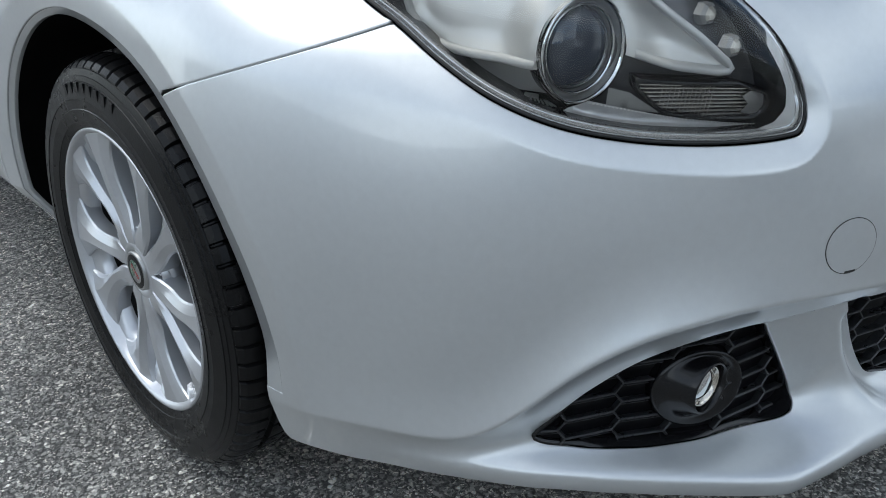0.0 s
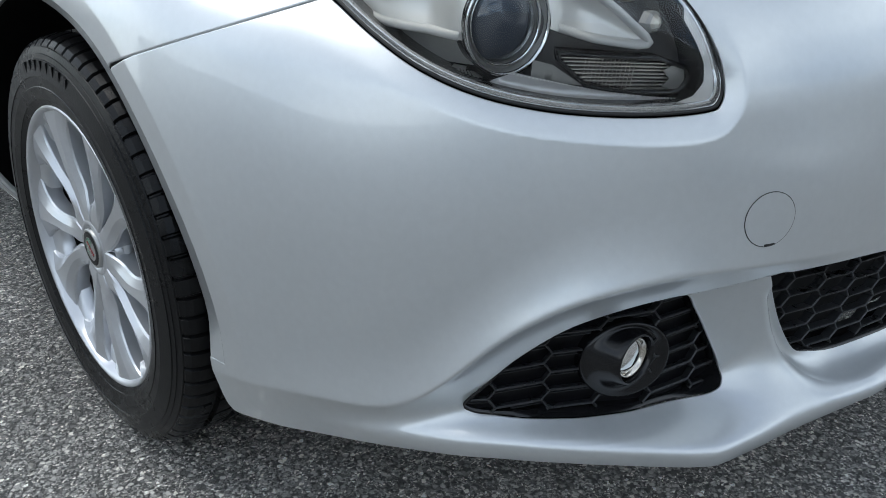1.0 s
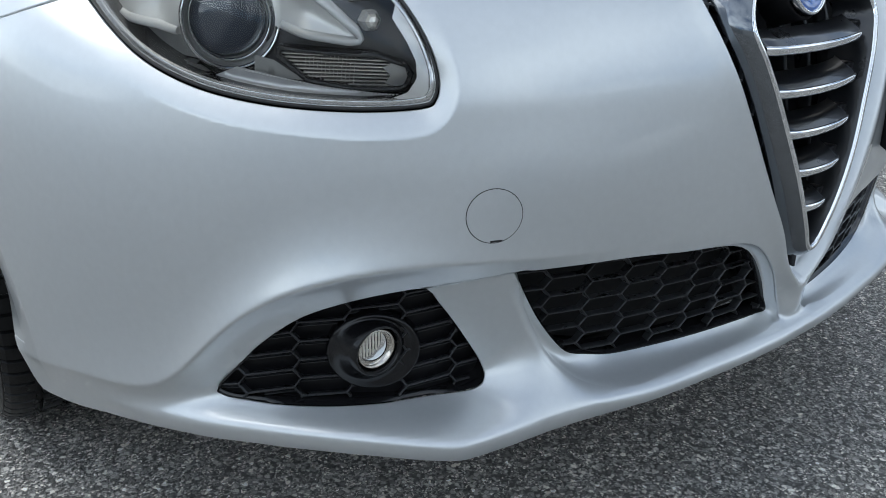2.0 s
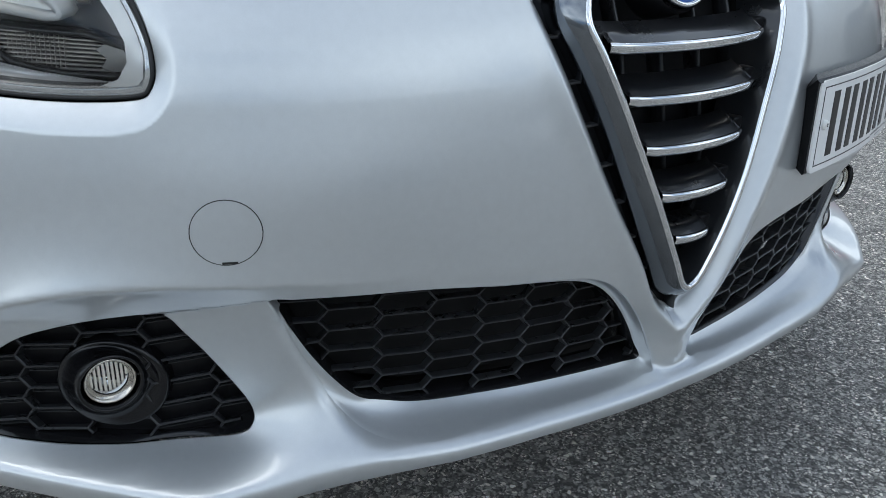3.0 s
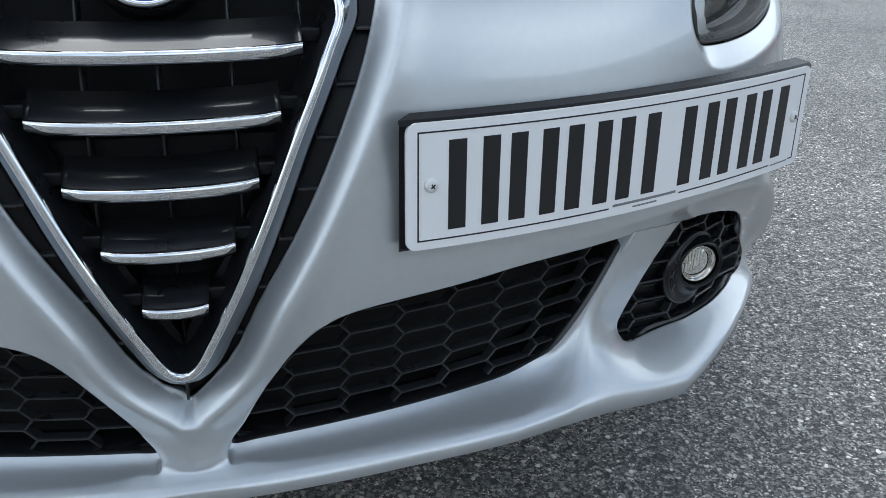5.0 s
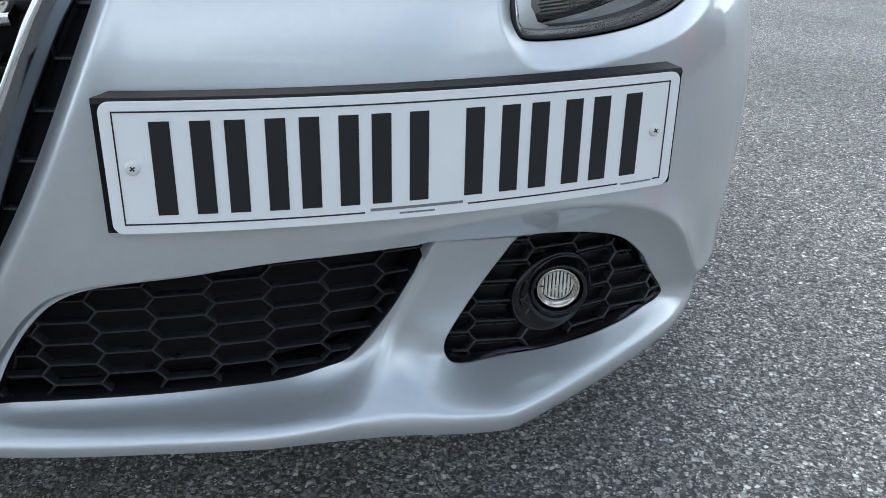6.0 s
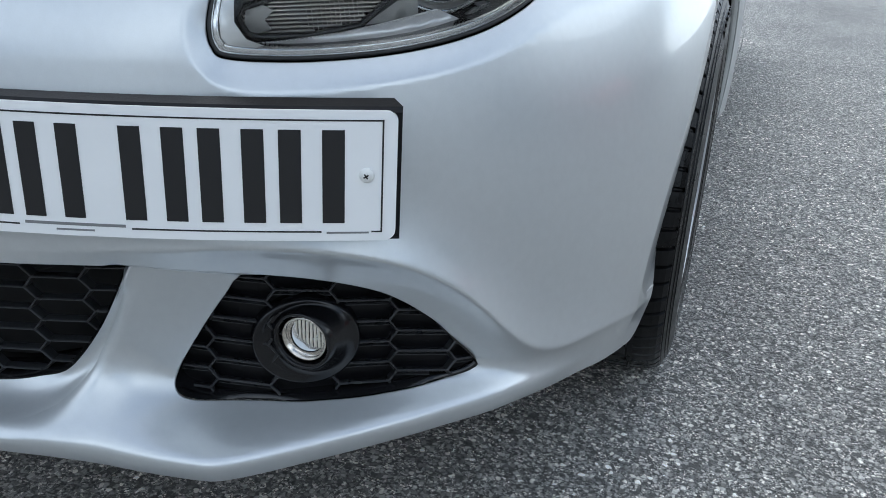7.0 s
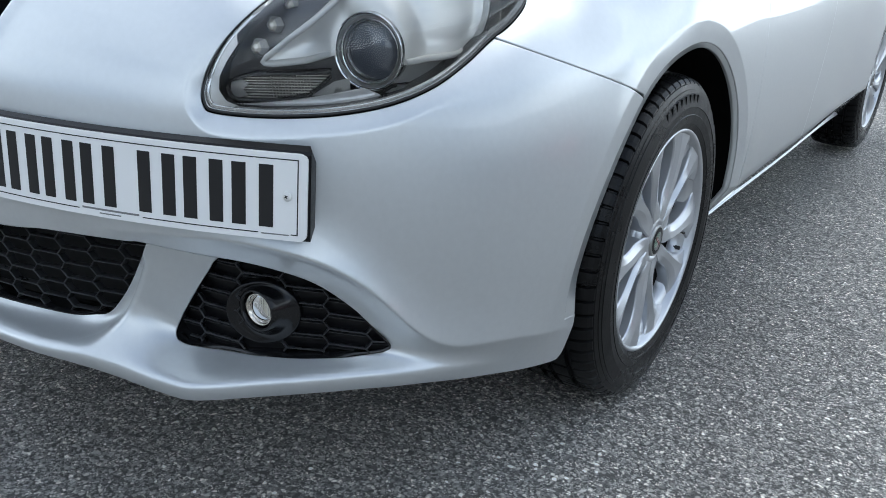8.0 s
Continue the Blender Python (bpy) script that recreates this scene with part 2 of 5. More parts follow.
SK = [s_of_x(v) for v in (0, 0.30, 0.54, 0.69, 0.80)] + [s_of_y(v) for v in (0.55, 0.69, 0.93, 1.35, 2.2, 3.2, 4.2)]
lean_k = ramp(SK, [0.75, 0.7, 0.5, 0.75, 1.0, 0.85, 0.65, 0.3, 0.28, 0.17, 0.17, 0.5])
lean_q = ramp(SK, [1.5, 2.0, 3.0, 5.5, 6.0, 5.5, 3.4, 1.2, 0.5, 0.3, 0.5, 0.8])
crest_z = spline([0, 0.24, 0.40, 0.53, 0.60, 0.66, 0.70, 0.74, 0.78, 0.82, 0.86, 0.90, 0.96, 1.03, 1.10, 1.25, 1.6, 5.0], [0.430, 0.432, 0.442, 0.450, 0.450, 0.442, 0.431, 0.411, 0.380, 0.338, 0.302, 0.283, 0.276, 0.269, 0.258, 0.25, 0.28, 0.28])
crest_in = eased([0, 0.36, 0.55, 0.64, 0.74, 0.86, 1.0, 1.2, 1.9, 5.0], [0.001, 0.003, 0.036, 0.032, 0.019, 0.011, 0.008, 0.004, 0.02, 0.02])
crest_out = eased([0, 0.34, 0.45, 0.58, 0.68, 0.80, 0.90, 1.04, 1.12, 5.0], [0.0, 0.002, 0.008, 0.016, 0.021, 0.020, 0.013, 0.006, 0.0, 0.0])
crest_slope = eased([0, 0.38, 0.50, 0.60, 0.80, 0.92, 1.05, 1.3], [0.05, 0.12, 0.65, 0.95, 0.90, 0.55, 0.28, 0.12])


def lip_high(v):
    return 0.033 - 0.022 * np.exp(-(v / 0.06) ** 2) + 0.048 * np.exp(-((v - 0.437) / 0.055) ** 2)


shoulder_z = ramp([0, 0.70, 0.90, 1.05, 1.25, 5.0], [0.592, 0.600, 0.622, 0.640, 0.655, 0.655])
_ls = np.linspace(0, 1.3, 521)
_lo = np.interp(_ls, [0, 0.20, 0.30, 0.44, 0.50, 0.538, 0.58, 0.64, 0.70, 0.76, 0.83, 0.90, 1.1], [0.014, 0.022, 0.032, 0.034, 0.037, 0.042, 0.035, 0.025, 0.016, 0.010, 0.006, 0.003, -0.006])
_k = np.exp(-(np.arange(-24, 25) / 3.5) ** 2)
_lo = np.convolve(np.pad(_lo, 24, mode="edge"), _k / _k.sum(), "valid")


def lip_out(v):
    return np.interp(v, _ls, _lo)


bottom_z = spline([0, 0.10, 0.23, 0.34, 0.43, 0.53, 0.62, 0.72, 0.82, 0.93, 1.05, 1.15], [0.240, 0.241, 0.243, 0.242, 0.234, 0.221, 0.227, 0.231, 0.229, 0.212, 0.196, 0.187])


def lip_z(v):
    return bottom_z(v) + 0.018 + 0.009 * step(0.20, 0.45, v)


grille_edge = spline([0.20, 0.327, 0.356, 0.407, 0.464, 0.538, 0.609, 0.664, 0.74, 0.82, 0.9], [0.0, 0.0, 0.031, 0.062, 0.096, 0.136, 0.169, 0.192, 0.218, 0.242, 0.26])


ROLL = [(0.553, 0.645), (0.558, 0.611), (0.590, 0.599), (0.68, 0.602), (0.80, 0.619), (0.92, 0.661), (1.03, 0.713), (1.12, 0.785), (0.90, 0.845), (0.70, 0.80), (0.585, 0.712)]
ARCH_S, ARCH_Z, ARCH_R = 1.493, 0.302, 0.374
REAR_S = float(s_of_y(3.562))

# outline of a headlamp on the skin, as (s, z): inner corner, along the lower edge outwards, and back over the top
LAMP = [(0.550, 0.631), (0.5535, 0.614), (0.566, 0.6045), (0.61, 0.6015), (0.67, 0.603), (0.735, 0.6085), (0.80, 0.620), (0.86, 0.639), (0.92, 0.6665),
        (0.975, 0.695), (1.03, 0.7185), (1.09, 0.748), (1.12, 0.785), (1.06, 0.825), (0.90, 0.845), (0.75, 0.815), (0.66, 0.775), (0.613, 0.738), (0.586, 0.711), (0.567, 0.684), (0.5545, 0.656)]

def closed(pts, n=16):
    """Points along a closed smooth curve through pts (Catmull-Rom)."""
    p = np.array(pts, float)
    out = []
    for i in range(len(p)):
        a, b, c, d = (p[(i + j) % len(p)] for j in (-1, 0, 1, 2))
        for u in np.arange(n) / n:
            out.append(0.5 * (2 * b + u * (c - a) + u * u * (2 * a - 5 * b + 4 * c - d) + u ** 3 * (3 * b - a - 3 * c + d)))
    return np.array(out)


LAMP_EDGE, ROLL_EDGE = closed(LAMP), closed(ROLL, 10)


def inside(poly, q):
    """Which of the points q lie in the polygon."""
    q = np.asarray(q, float)
    hit = np.zeros(len(q), bool)
    p = np.asarray(poly, float)
    for (ax, ay), (bx, by) in zip(p, np.roll(p, -1, 0)):
        c = (ay > q[:, 1]) != (by > q[:, 1])
        if c.any():
            hit ^= c & (q[:, 0] < (bx - ax) * (q[:, 1] - ay) / (by - ay + 1e-12) + ax)
    return hit


def edge_distance(curve, s, z):
    """Distance of (s, z) from a closed run of short lines, negative inside."""
    s, z = np.broadcast_arrays(np.asarray(s, float), np.asarray(z, float))
    q = np.stack([s.ravel(), z.ravel()], 1)
    out = np.full(len(q), 0.06)
    m = (q[:, 0] > 0.47) & (q[:, 0] < 1.2) & (q[:, 1] > 0.53)
    w = q[m]
    best = np.full(len(w), 0.06)
    for a, b in zip(curve, np.roll(curve, -1, 0)):
        ab = b - a
        u = np.clip(((w - a) @ ab) / (ab @ ab), 0, 1)
        best = np.minimum(best, np.hypot(w[:, 0] - a[0] - u * ab[0], w[:, 1] - a[1] - u * ab[1]))
    best[inside(curve, w)] *= -1
    out[m] = best
    return out.reshape(s.shape)


# the rounded rim of a lower grille in the bumper
RIM = [(0.4745, 0.4283), (0.468, 0.4287), (0.410, 0.4285), (0.320, 0.4250), (0.250, 0.4185), (0.187, 0.4135), (0.145, 0.4075), (0.117, 0.397), (0.096, 0.380), (0.076, 0.356), (0.057, 0.329), (0.040, 0.301),
       (0.0290, 0.2680), (0.052, 0.2635), (0.100, 0.2625), (0.180, 0.2635), (0.250, 0.2645), (0.330, 0.2655), (0.381, 0.2760), (0.411, 0.301), (0.428, 0.330), (0.443, 0.360), (0.460, 0.397), (0.4715, 0.4215)]
RIM_EDGE = closed(RIM, 6)


def rim_distance(s, z):
    """Distance from the rim of the lower grille, for the rounded roll outside it."""
    out = np.full(s.shape, 0.1)
    m = (s < 0.50) & (z > 0.235) & (z < 0.45)
    a, b = s[m], z[m]
    best = np.full(a.shape, 0.1)
    for p, q in zip(RIM_EDGE, np.roll(RIM_EDGE, -1, 0)):
        ds, dz = q - p
        u = np.clip(((a - p[0]) * ds + (b - p[1]) * dz) / (ds * ds + dz * dz + 1e-12), 0, 1)
        best = np.minimum(best, np.hypot(a - p[0] - u * ds, b - p[1] - u * dz))
    best[inside(RIM_EDGE, np.stack([a, b], 1))] *= -1
    out[m] = best
    return out


_vz = np.concatenate([np.linspace(0.329, 0.365, 12), np.linspace(0.37, 0.80, 44)])
_vs = np.maximum(grille_edge(_vz), 0)


def shield_distance(s, z):
    """Distance from the edge of the shield opening, nought inside it."""
    out = np.full(s.shape, 0.2)
    m = s < 0.36
    a, b = s[m], z[m]
    best = np.full(a.shape, 0.2)
    for s0, z0, s1, z1 in zip(_vs, _vz, _vs[1:], _vz[1:]):
        ds, dz = s1 - s0, z1 - z0
        u = np.clip(((a - s0) * ds + (b - z0) * dz) / (ds * ds + dz * dz), 0, 1)
        best = np.minimum(best, np.hypot(a - s0 - u * ds, b - z0 - u * dz))
    best[(b > 0.329) & (a < np.interp(b, _vz, _vs))] = 0
    out[m] = best
    return out


def depth(s, z):
    """How far the skin lies inside the plan curve."""
    s, z = np.broadcast_arrays(np.abs(np.asarray(s, float)), np.asarray(z, float))
    d = lean_k(s) * np.maximum(0, z - 0.46) ** 2 + lean_q(s) * np.maximum(0, z - shoulder_z(s)) ** 2
    d = d + 0.35 * np.maximum(0, 0.46 - z) ** 2
    # the fold over the lower openings: the skin flares out to a crest and then turns in
    arm = step(0.015, 0.075, s - grille_edge(z))
    below = crest_z(s) - z
    soft = (below + np.sqrt(below ** 2 + 0.003 ** 2)) / 2
    flare = crest_out(s) * np.clip(1 + np.minimum(below, 0) / 0.085, 0, 1) ** 2.2
    most = crest_in(s) + crest_out(s) + 0.004
    d = d + (most * (1 - np.exp(-soft * crest_slope(s) / most)) - flare) * arm
    # a full belly below the lamps, and the overhanging fold across the pillar
    d = d - 0.009 * np.exp(-((s - 0.46) / 0.16) ** 2 - ((z - 0.515) / 0.065) ** 2)
    under_fold = 0.4287 - 0.139 * (s - 0.474) - z
    d = d + 0.008 * step(0.0, 0.0035, under_fold) * np.exp(-np.maximum(under_fold, 0) / 0.030) * step(0.448, 0.474, s) * (1 - step(0.56, 0.60, s))
    # the splitter lip, and the face under its ridge
    w = (z - lip_z(s)) / lip_high(s)
    t = np.clip(1 - (w + np.sqrt(w * w + 0.010)) / 2, 0, 1) ** 2.2 * (1 - step(0.80, 1.02, s))
    d = d * (1 - t) - 1.06 * lip_out(s) * t
    under = np.maximum(0, lip_z(s) - 0.006 - z) * (1 - step(0.85, 1.05, s))
    d = d + 0.15 * under + 9 * under ** 2
    # flat flare round each wheel arch, turned in towards its edge
    for cs in (ARCH_S, REAR_S):
        r = np.hypot(s - cs, z - ARCH_Z)
        d = d + 0.0075 * np.clip(1 - (r - ARCH_R) / 0.036, 0, 1.2) * step(0.20, 0.34, z)
    # tuck of the sills
    d = d + 0.5 * np.maximum(0, 0.33 - z) * step(1.5, 1.9, s)
    # rounded rim round the grille opening: a soft ridge and a steep wall turned in to the frame
    side = shield_distance(s, z)
    rim = (0.0075 - 0.0045 * step(0.38, 0.52, z)) * np.exp(-((side - 0.017) / 0.016) ** 2)
    d = d - rim * step(0.262, 0.30, z) + 0.021 * np.clip(1 - side / 0.0165, 0, 1) ** 1.35
    # the prow under the tip stands upright on the lip
    d = d - 0.010 * step(0.0, 0.040, 0.315 - z) * np.exp(-(s / 0.036) ** 2) * step(0.0, 0.010, z - lip_z(s) - 0.001)
    # rounded edge along the outer side and the foot of the lower grilles
    roll = np.clip(1 - rim_distance(s, z) / 0.012, 0, 1.5) ** 2
    d = d + 0.0080 * roll * np.maximum(1 - step(0.275, 0.30, z), step(0.34, 0.40, s)) * (1 - step(0.385, 0.41, z)) * step(0.02, 0.05, s)
    # rolled edge round the headlamp, dying out towards the wing
    near = np.clip(1 - edge_distance(ROLL_EDGE, s, z) / 0.018, 0, 1.3)
    return d + (0.012 - 0.009 * step(0.72, 0.98, s)) * (1 - 0.8 * step(0.625, 0.70, z)) * near ** 1.2


def skin(s, z, inward=0.0):
    """Place on the body at (s, z); s < 0 is the other side."""
    s = np.asarray(s, float)
    a = np.abs(s)
    d = depth(a, z) + inward
    gx, gy = np.interp(a, _s, _gx), np.interp(a, _s, _gy)
    x, y = np.interp(a, _s, _tx) - d * gy, np.interp(a, _s, _ty) + d * gx
    return np.stack([np.where(s < 0, -x, x), y, np.broadcast_to(z, x.shape)], -1)


# ---- making meshes ----
from mathutils.geometry import delaunay_2d_cdt


def part(name, shape, mat, parent=None, label="", smooth=True):
    """Links (verts, faces[, normals]) as one mesh object under parent."""
    verts, faces = shape[0], shape[1]
    me = bpy.data.meshes.new(name)
    me.from_pydata([tuple(map(float, v)) for v in verts], [], [tuple(map(int, f)) for f in faces])
    me.materials.append(mat)
    me.polygons.foreach_set("use_smooth", [smooth] * len(me.polygons))
    me.update()
    if len(shape) > 2:
        me.normals_split_custom_set_from_vertices([tuple(map(float, v)) for v in shape[2]])
    ob = new(name, me)
    if parent:
        ob.parent = parent
    if label:
        tagged(ob, label)
    return ob


def joined(*shapes):
    verts, faces = [], []
    for v, f in ((s[0], s[1]) for s in shapes):
        o = len(verts)
        verts += [tuple(p) for p in v]
        faces += [tuple(i + o for i in q) for q in f]
    return verts, faces


def moved(shape, m):
    return [m @ Vector(v) for v in shape[0]], shape[1]


def strip(a, b, close=True):
    """A band of quads from one run of points to another."""
    n = len(a)
    verts = [tuple(p) for p in a] + [tuple(p) for p in b]
    faces = [(i, (i + 1) % n, n + (i + 1) % n, n + i) for i in range(n if close else n - 1)]
    return verts, faces


def bands(loops, close=True, cap=False):
    n = len(loops[0])
    verts = [tuple(p) for lp in loops for p in lp]
    faces = [(k * n + i, (k + 1) * n + i, (k + 1) * n + (i + 1) % n, k * n + (i + 1) % n) for k in range(len(loops) - 1) for i in range(n if close else n - 1)]
    if cap:
        faces += [tuple(range(n)), tuple((len(loops) - 1) * n + i for i in range(n))[::-1]]
    return verts, faces


def lathe(profile, n=64, a0=0.0, a1=2 * math.pi):
    """Turns (radius, along) points round the x axis."""
    full = a1 - a0 > 6.28
    loops = [[(x, r * math.cos(a0 + (a1 - a0) * i / n), r * math.sin(a0 + (a1 - a0) * i / n)) for i in range(n if full else n + 1)] for r, x in profile]
    return bands(loops, full)


def box(x0, x1, y0, y1, z0, z1, bevel=0.0):
    bm = bmesh.new()
    bmesh.ops.create_cube(bm, size=1.0)
    for v in bm.verts:
        v.co = Vector(((x0 + x1) / 2 + v.co.x * (x1 - x0), (y0 + y1) / 2 + v.co.y * (y1 - y0), (z0 + z1) / 2 + v.co.z * (z1 - z0)))
    if bevel:
        bmesh.ops.bevel(bm, geom=bm.edges[:], offset=bevel, segments=2, profile=0.5, affect="EDGES")
    bm.verts.index_update()
    out = [tuple(v.co) for v in bm.verts], [tuple(v.index for v in f.verts) for f in bm.faces]
    bm.free()
    return out


def dense(poly, h):
    """The polygon with long edges cut into pieces of about h."""
    out = []
    p = np.asarray(poly, float)
    for a, b in zip(p, np.roll(p, -1, 0)):
        k = max(1, int(np.hypot(*(b - a)) / h + 0.5))
        out += [a + (b - a) * i / k for i in range(k)]
    return np.array(out)


def filled(outline, holes, h, fine=None):
    """Triangles that fill an outline with holes, on a grid of pitch h: points, faces and the edge loops. fine(s, z): where the pitch is halved."""
    loops = [dense(outline, h if fine is None else h / 3)] + [dense(x, h * (0.7 if fine is None else 0.35)) for x in holes]
    edge = np.concatenate(loops)
    lo, hi = loops[0].min(0), loops[0].max(0)
    gx, gy = np.meshgrid(np.arange(lo[0] + h / 2, hi[0], h), np.arange(lo[1] + h / 2, hi[1], h))
    g = np.stack([gx.ravel(), gy.ravel()], 1)
    gap = np.full(len(g), h * 0.45)
    if fine is not None:
        kx, ky = np.meshgrid(np.arange(lo[0] + h / 6, hi[0], h / 3), np.arange(lo[1] + h / 6, hi[1], h / 3))
        k = np.stack([kx.ravel(), ky.ravel()], 1)
        g = np.concatenate([g[~fine(g[:, 0], g[:, 1])], k[fine(k[:, 0], k[:, 1])]])
        gap = np.full(len(g), h * 0.17)
    keep = inside(loops[0], g)
    for lp in loops[1:]:
        keep &= ~inside(lp, g)
    g, gap = g[keep], gap[keep]
    far = np.ones(len(g), bool)
    for i in range(0, len(edge), 200):
        far &= (np.hypot(g[:, None, 0] - edge[None, i:i + 200, 0], g[:, None, 1] - edge[None, i:i + 200, 1]).min(1) > gap)
    pts = np.concatenate([edge, g[far]])
    edges, o = [], 0
    for lp in loops:
        edges += [(o + i, o + (i + 1) % len(lp)) for i in range(len(lp))]
        o += len(lp)
    v, _, f, *_ = delaunay_2d_cdt([Vector(p) for p in pts], edges, [], 0, 1e-6)
    v = np.array([tuple(p) for p in v])
    f = np.array([tuple(t) for t in f])
    c = v[f].mean(1)
    keep = inside(loops[0], c)
    for lp in loops[1:]:
        keep &= ~inside(lp, c)
    return v, f[keep], loops


def skin_normal(s, z, inward=0.0):
    e = 0.002
    n = np.cross(skin(s + e, z, inward) - skin(s - e, z, inward), skin(s, z + e, inward) - skin(s, z - e, inward))
    return n / np.linalg.norm(n, axis=-1, keepdims=True)


def panel(outline, holes=(), h=0.012, inward=0.0, flange=0.014, round_edge=0.0025, fine=None):
    """A body panel on the skin with folded edges."""
    v, f, loops = filled(outline, holes, h, fine)
    verts, normals = skin(v[:, 0], v[:, 1], inward), skin_normal(v[:, 0], v[:, 1], inward)
    a, b, c = (verts[f[:, k]] for k in range(3))
    flip = (np.cross(b - a, c - a) * normals[f[:, 0]]).sum(1) < 0
    f = np.where(flip[:, None], f[:, ::-1], f)
    faces = [tuple(t) for t in f]
    verts, normals = list(verts), list(normals)
    for k, lp in enumerate(loops):
        t = np.roll(lp, -1, 0) - np.roll(lp, 1, 0)
        out = np.stack([t[:, 1], -t[:, 0]], 1)
        out /= np.linalg.norm(out, axis=1, keepdims=True) + 1e-9
        if inside(lp, lp[:1] + out[:1] * 0.002)[0] == (k == 0):
            out = -out
        surf = skin(lp[:, 0], lp[:, 1], inward)
        nn = skin_normal(lp[:, 0], lp[:, 1], inward)
        way = skin(lp[:, 0] + out[:, 0] * 0.002, lp[:, 1] + out[:, 1] * 0.002, inward) - surf
        way = way - nn * (way * nn).sum(1, keepdims=True)
        way /= np.linalg.norm(way, axis=1, keepdims=True) + 1e-9
        r = round_edge
        rows = [(surf, nn), (surf + way * r * 0.7 - nn * r * 0.3, (nn + way) / 1.4142), (surf + way * r - nn * r, way), (surf + way * r - nn * flange, way)]
        n, o = len(lp), len(verts)
        for p, m in rows:
            verts += list(p)
            normals += list(m)
        for q in range(len(rows) - 1):
            for i in range(n):
                j = (i + 1) % n
                face = (o + q * n + i, o + q * n + j, o + (q + 1) * n + j, o + (q + 1) * n + i)
                u = np.cross(verts[face[1]] - verts[face[0]], verts[face[3]] - verts[face[0]])
                faces.append(face if (u * normals[face[2]]).sum() > 0 else face[::-1])
    return verts, faces, normals


def flip_s(poly):
    return [(-a, b) for a, b in poly]


def on_plan(s, z, d):
    """A place d inside the plan curve, whatever the skin does there."""
    s = np.asarray(s, float)
    a = np.abs(s)
    gx, gy = np.interp(a, _s, _gx), np.interp(a, _s, _gy)
    x, y = np.interp(a, _s, _tx) - d * gy, np.interp(a, _s, _ty) + d * gx
    return np.stack([np.where(s < 0, -x, x), y, np.broadcast_to(z, x.shape)], -1)


# ---- ground ----
def ground_sheet():
    ring = [0.0, 1.5, 3, 6, 12, 30, 80, 300, 1500]
    loops = [[(r * math.cos(a * math.pi / 24), 0.5 + r * math.sin(a * math.pi / 24), 0.0) for a in range(48)] for r in ring[1:]]
    v, f = bands(loops)
    v.append((0, 0.5, 0))
    f += [(len(v) - 1, i, (i + 1) % 48) for i in range(48)]
    return v, f


ground = tagged(part("ground", ground_sheet(), ASPHALT), "worn grey asphalt with pale stone chips", "asphalt", kind="structure")

# plain walls added on three sides, all out of view, to dim low reflections
def unseen_wall(name, x0, x1, y0, y1, top):
    return tagged(part(name, box(x0, x1, y0, y1, -0.05, top, 0.02), RENDERED, None, "", False), "plain grey rendered wall added out of view to dim reflections", "wall", kind="structure")


RENDERED = material("grey_wall_render", (0.40, 0.40, 0.39), 0.85, vary=0.12, scale=8, bump=0.4, bump_scale=60)
unseen_wall("wall_south", -16.0, 16.3, -13.3, -13.0, 4.4)
unseen_wall("wall_west", -16.3, -16.0, -13.3, 14.0, 3.6)
unseen_wall("wall_east", 16.0, 16.3, -13.0, 14.0, 4.2)

# ---- the car ----
car = tagged(new("car"), "silver metallic hatchback parked on asphalt, with shield grille", "car")

ARCH_HOLE = ARCH_R
SEAM = [(1.275, 0.6090), (1.22, 0.6262), (1.165, 0.6435), (1.11, 0.6605), (1.05, 0.6785), (0.986, 0.6975)]


def arc(cs, cz, r, a0, a1, n):
    return [(cs + r * math.cos(radians(a0 + (a1 - a0) * i / n)), cz + r * math.sin(radians(a0 + (a1 - a0) * i / n))) for i in range(n + 1)]


LAMP_CUT = closed(LAMP, 8)
FOG = [(0.568, 0.4140), (0.606, 0.4130), (0.659, 0.4030), (0.705, 0.3860), (0.751, 0.3520), (0.784, 0.3175), (0.805, 0.2950), (0.812, 0.2825), (0.803, 0.2765),
       (0.787, 0.2735), (0.750, 0.2705), (0.690, 0.2685), (0.645, 0.2675), (0.600, 0.2660), (0.548, 0.2655), (0.512, 0.2695), (0.493, 0.2800), (0.494, 0.3000), (0.523, 0.3500), (0.548, 0.3880)]
FOG_EDGE = [p for p in closed(FOG, 6)]
FOG_EDGE = [(0.5690, 0.4155)] + [tuple(p) for p in FOG_EDGE[1:-2]]
# the deeper edge of the mesh in a lower grille, point for point with its rim
MESH = [(0.4675, 0.4225), (0.4610, 0.4228), (0.4050, 0.4215), (0.3200, 0.4195), (0.2500, 0.4100), (0.1900, 0.4050), (0.1500, 0.3990), (0.1230, 0.3885), (0.1030, 0.3731), (0.0840, 0.3520), (0.0640, 0.3235), (0.0485, 0.2965),
        (0.0340, 0.2725), (0.0600, 0.2725), (0.1050, 0.2740), (0.1800, 0.2765), (0.2500, 0.2790), (0.3200, 0.2820), (0.3600, 0.2905), (0.3850, 0.2985), (0.4060, 0.3190), (0.4300, 0.3520), (0.4490, 0.3856), (0.4635, 0.4155)]
MESH_EDGE = closed(MESH, 6)


def shield(grow, z0, z1, n=26):
    """The grille opening as (s, z), wider by grow."""
    zs = np.linspace(z0, z1, n)
    right = [(max(0.0, float(grille_edge(z)) + grow), float(z)) for z in zs]
    return right + [(-a, b) for a, b in reversed(right[1:])]


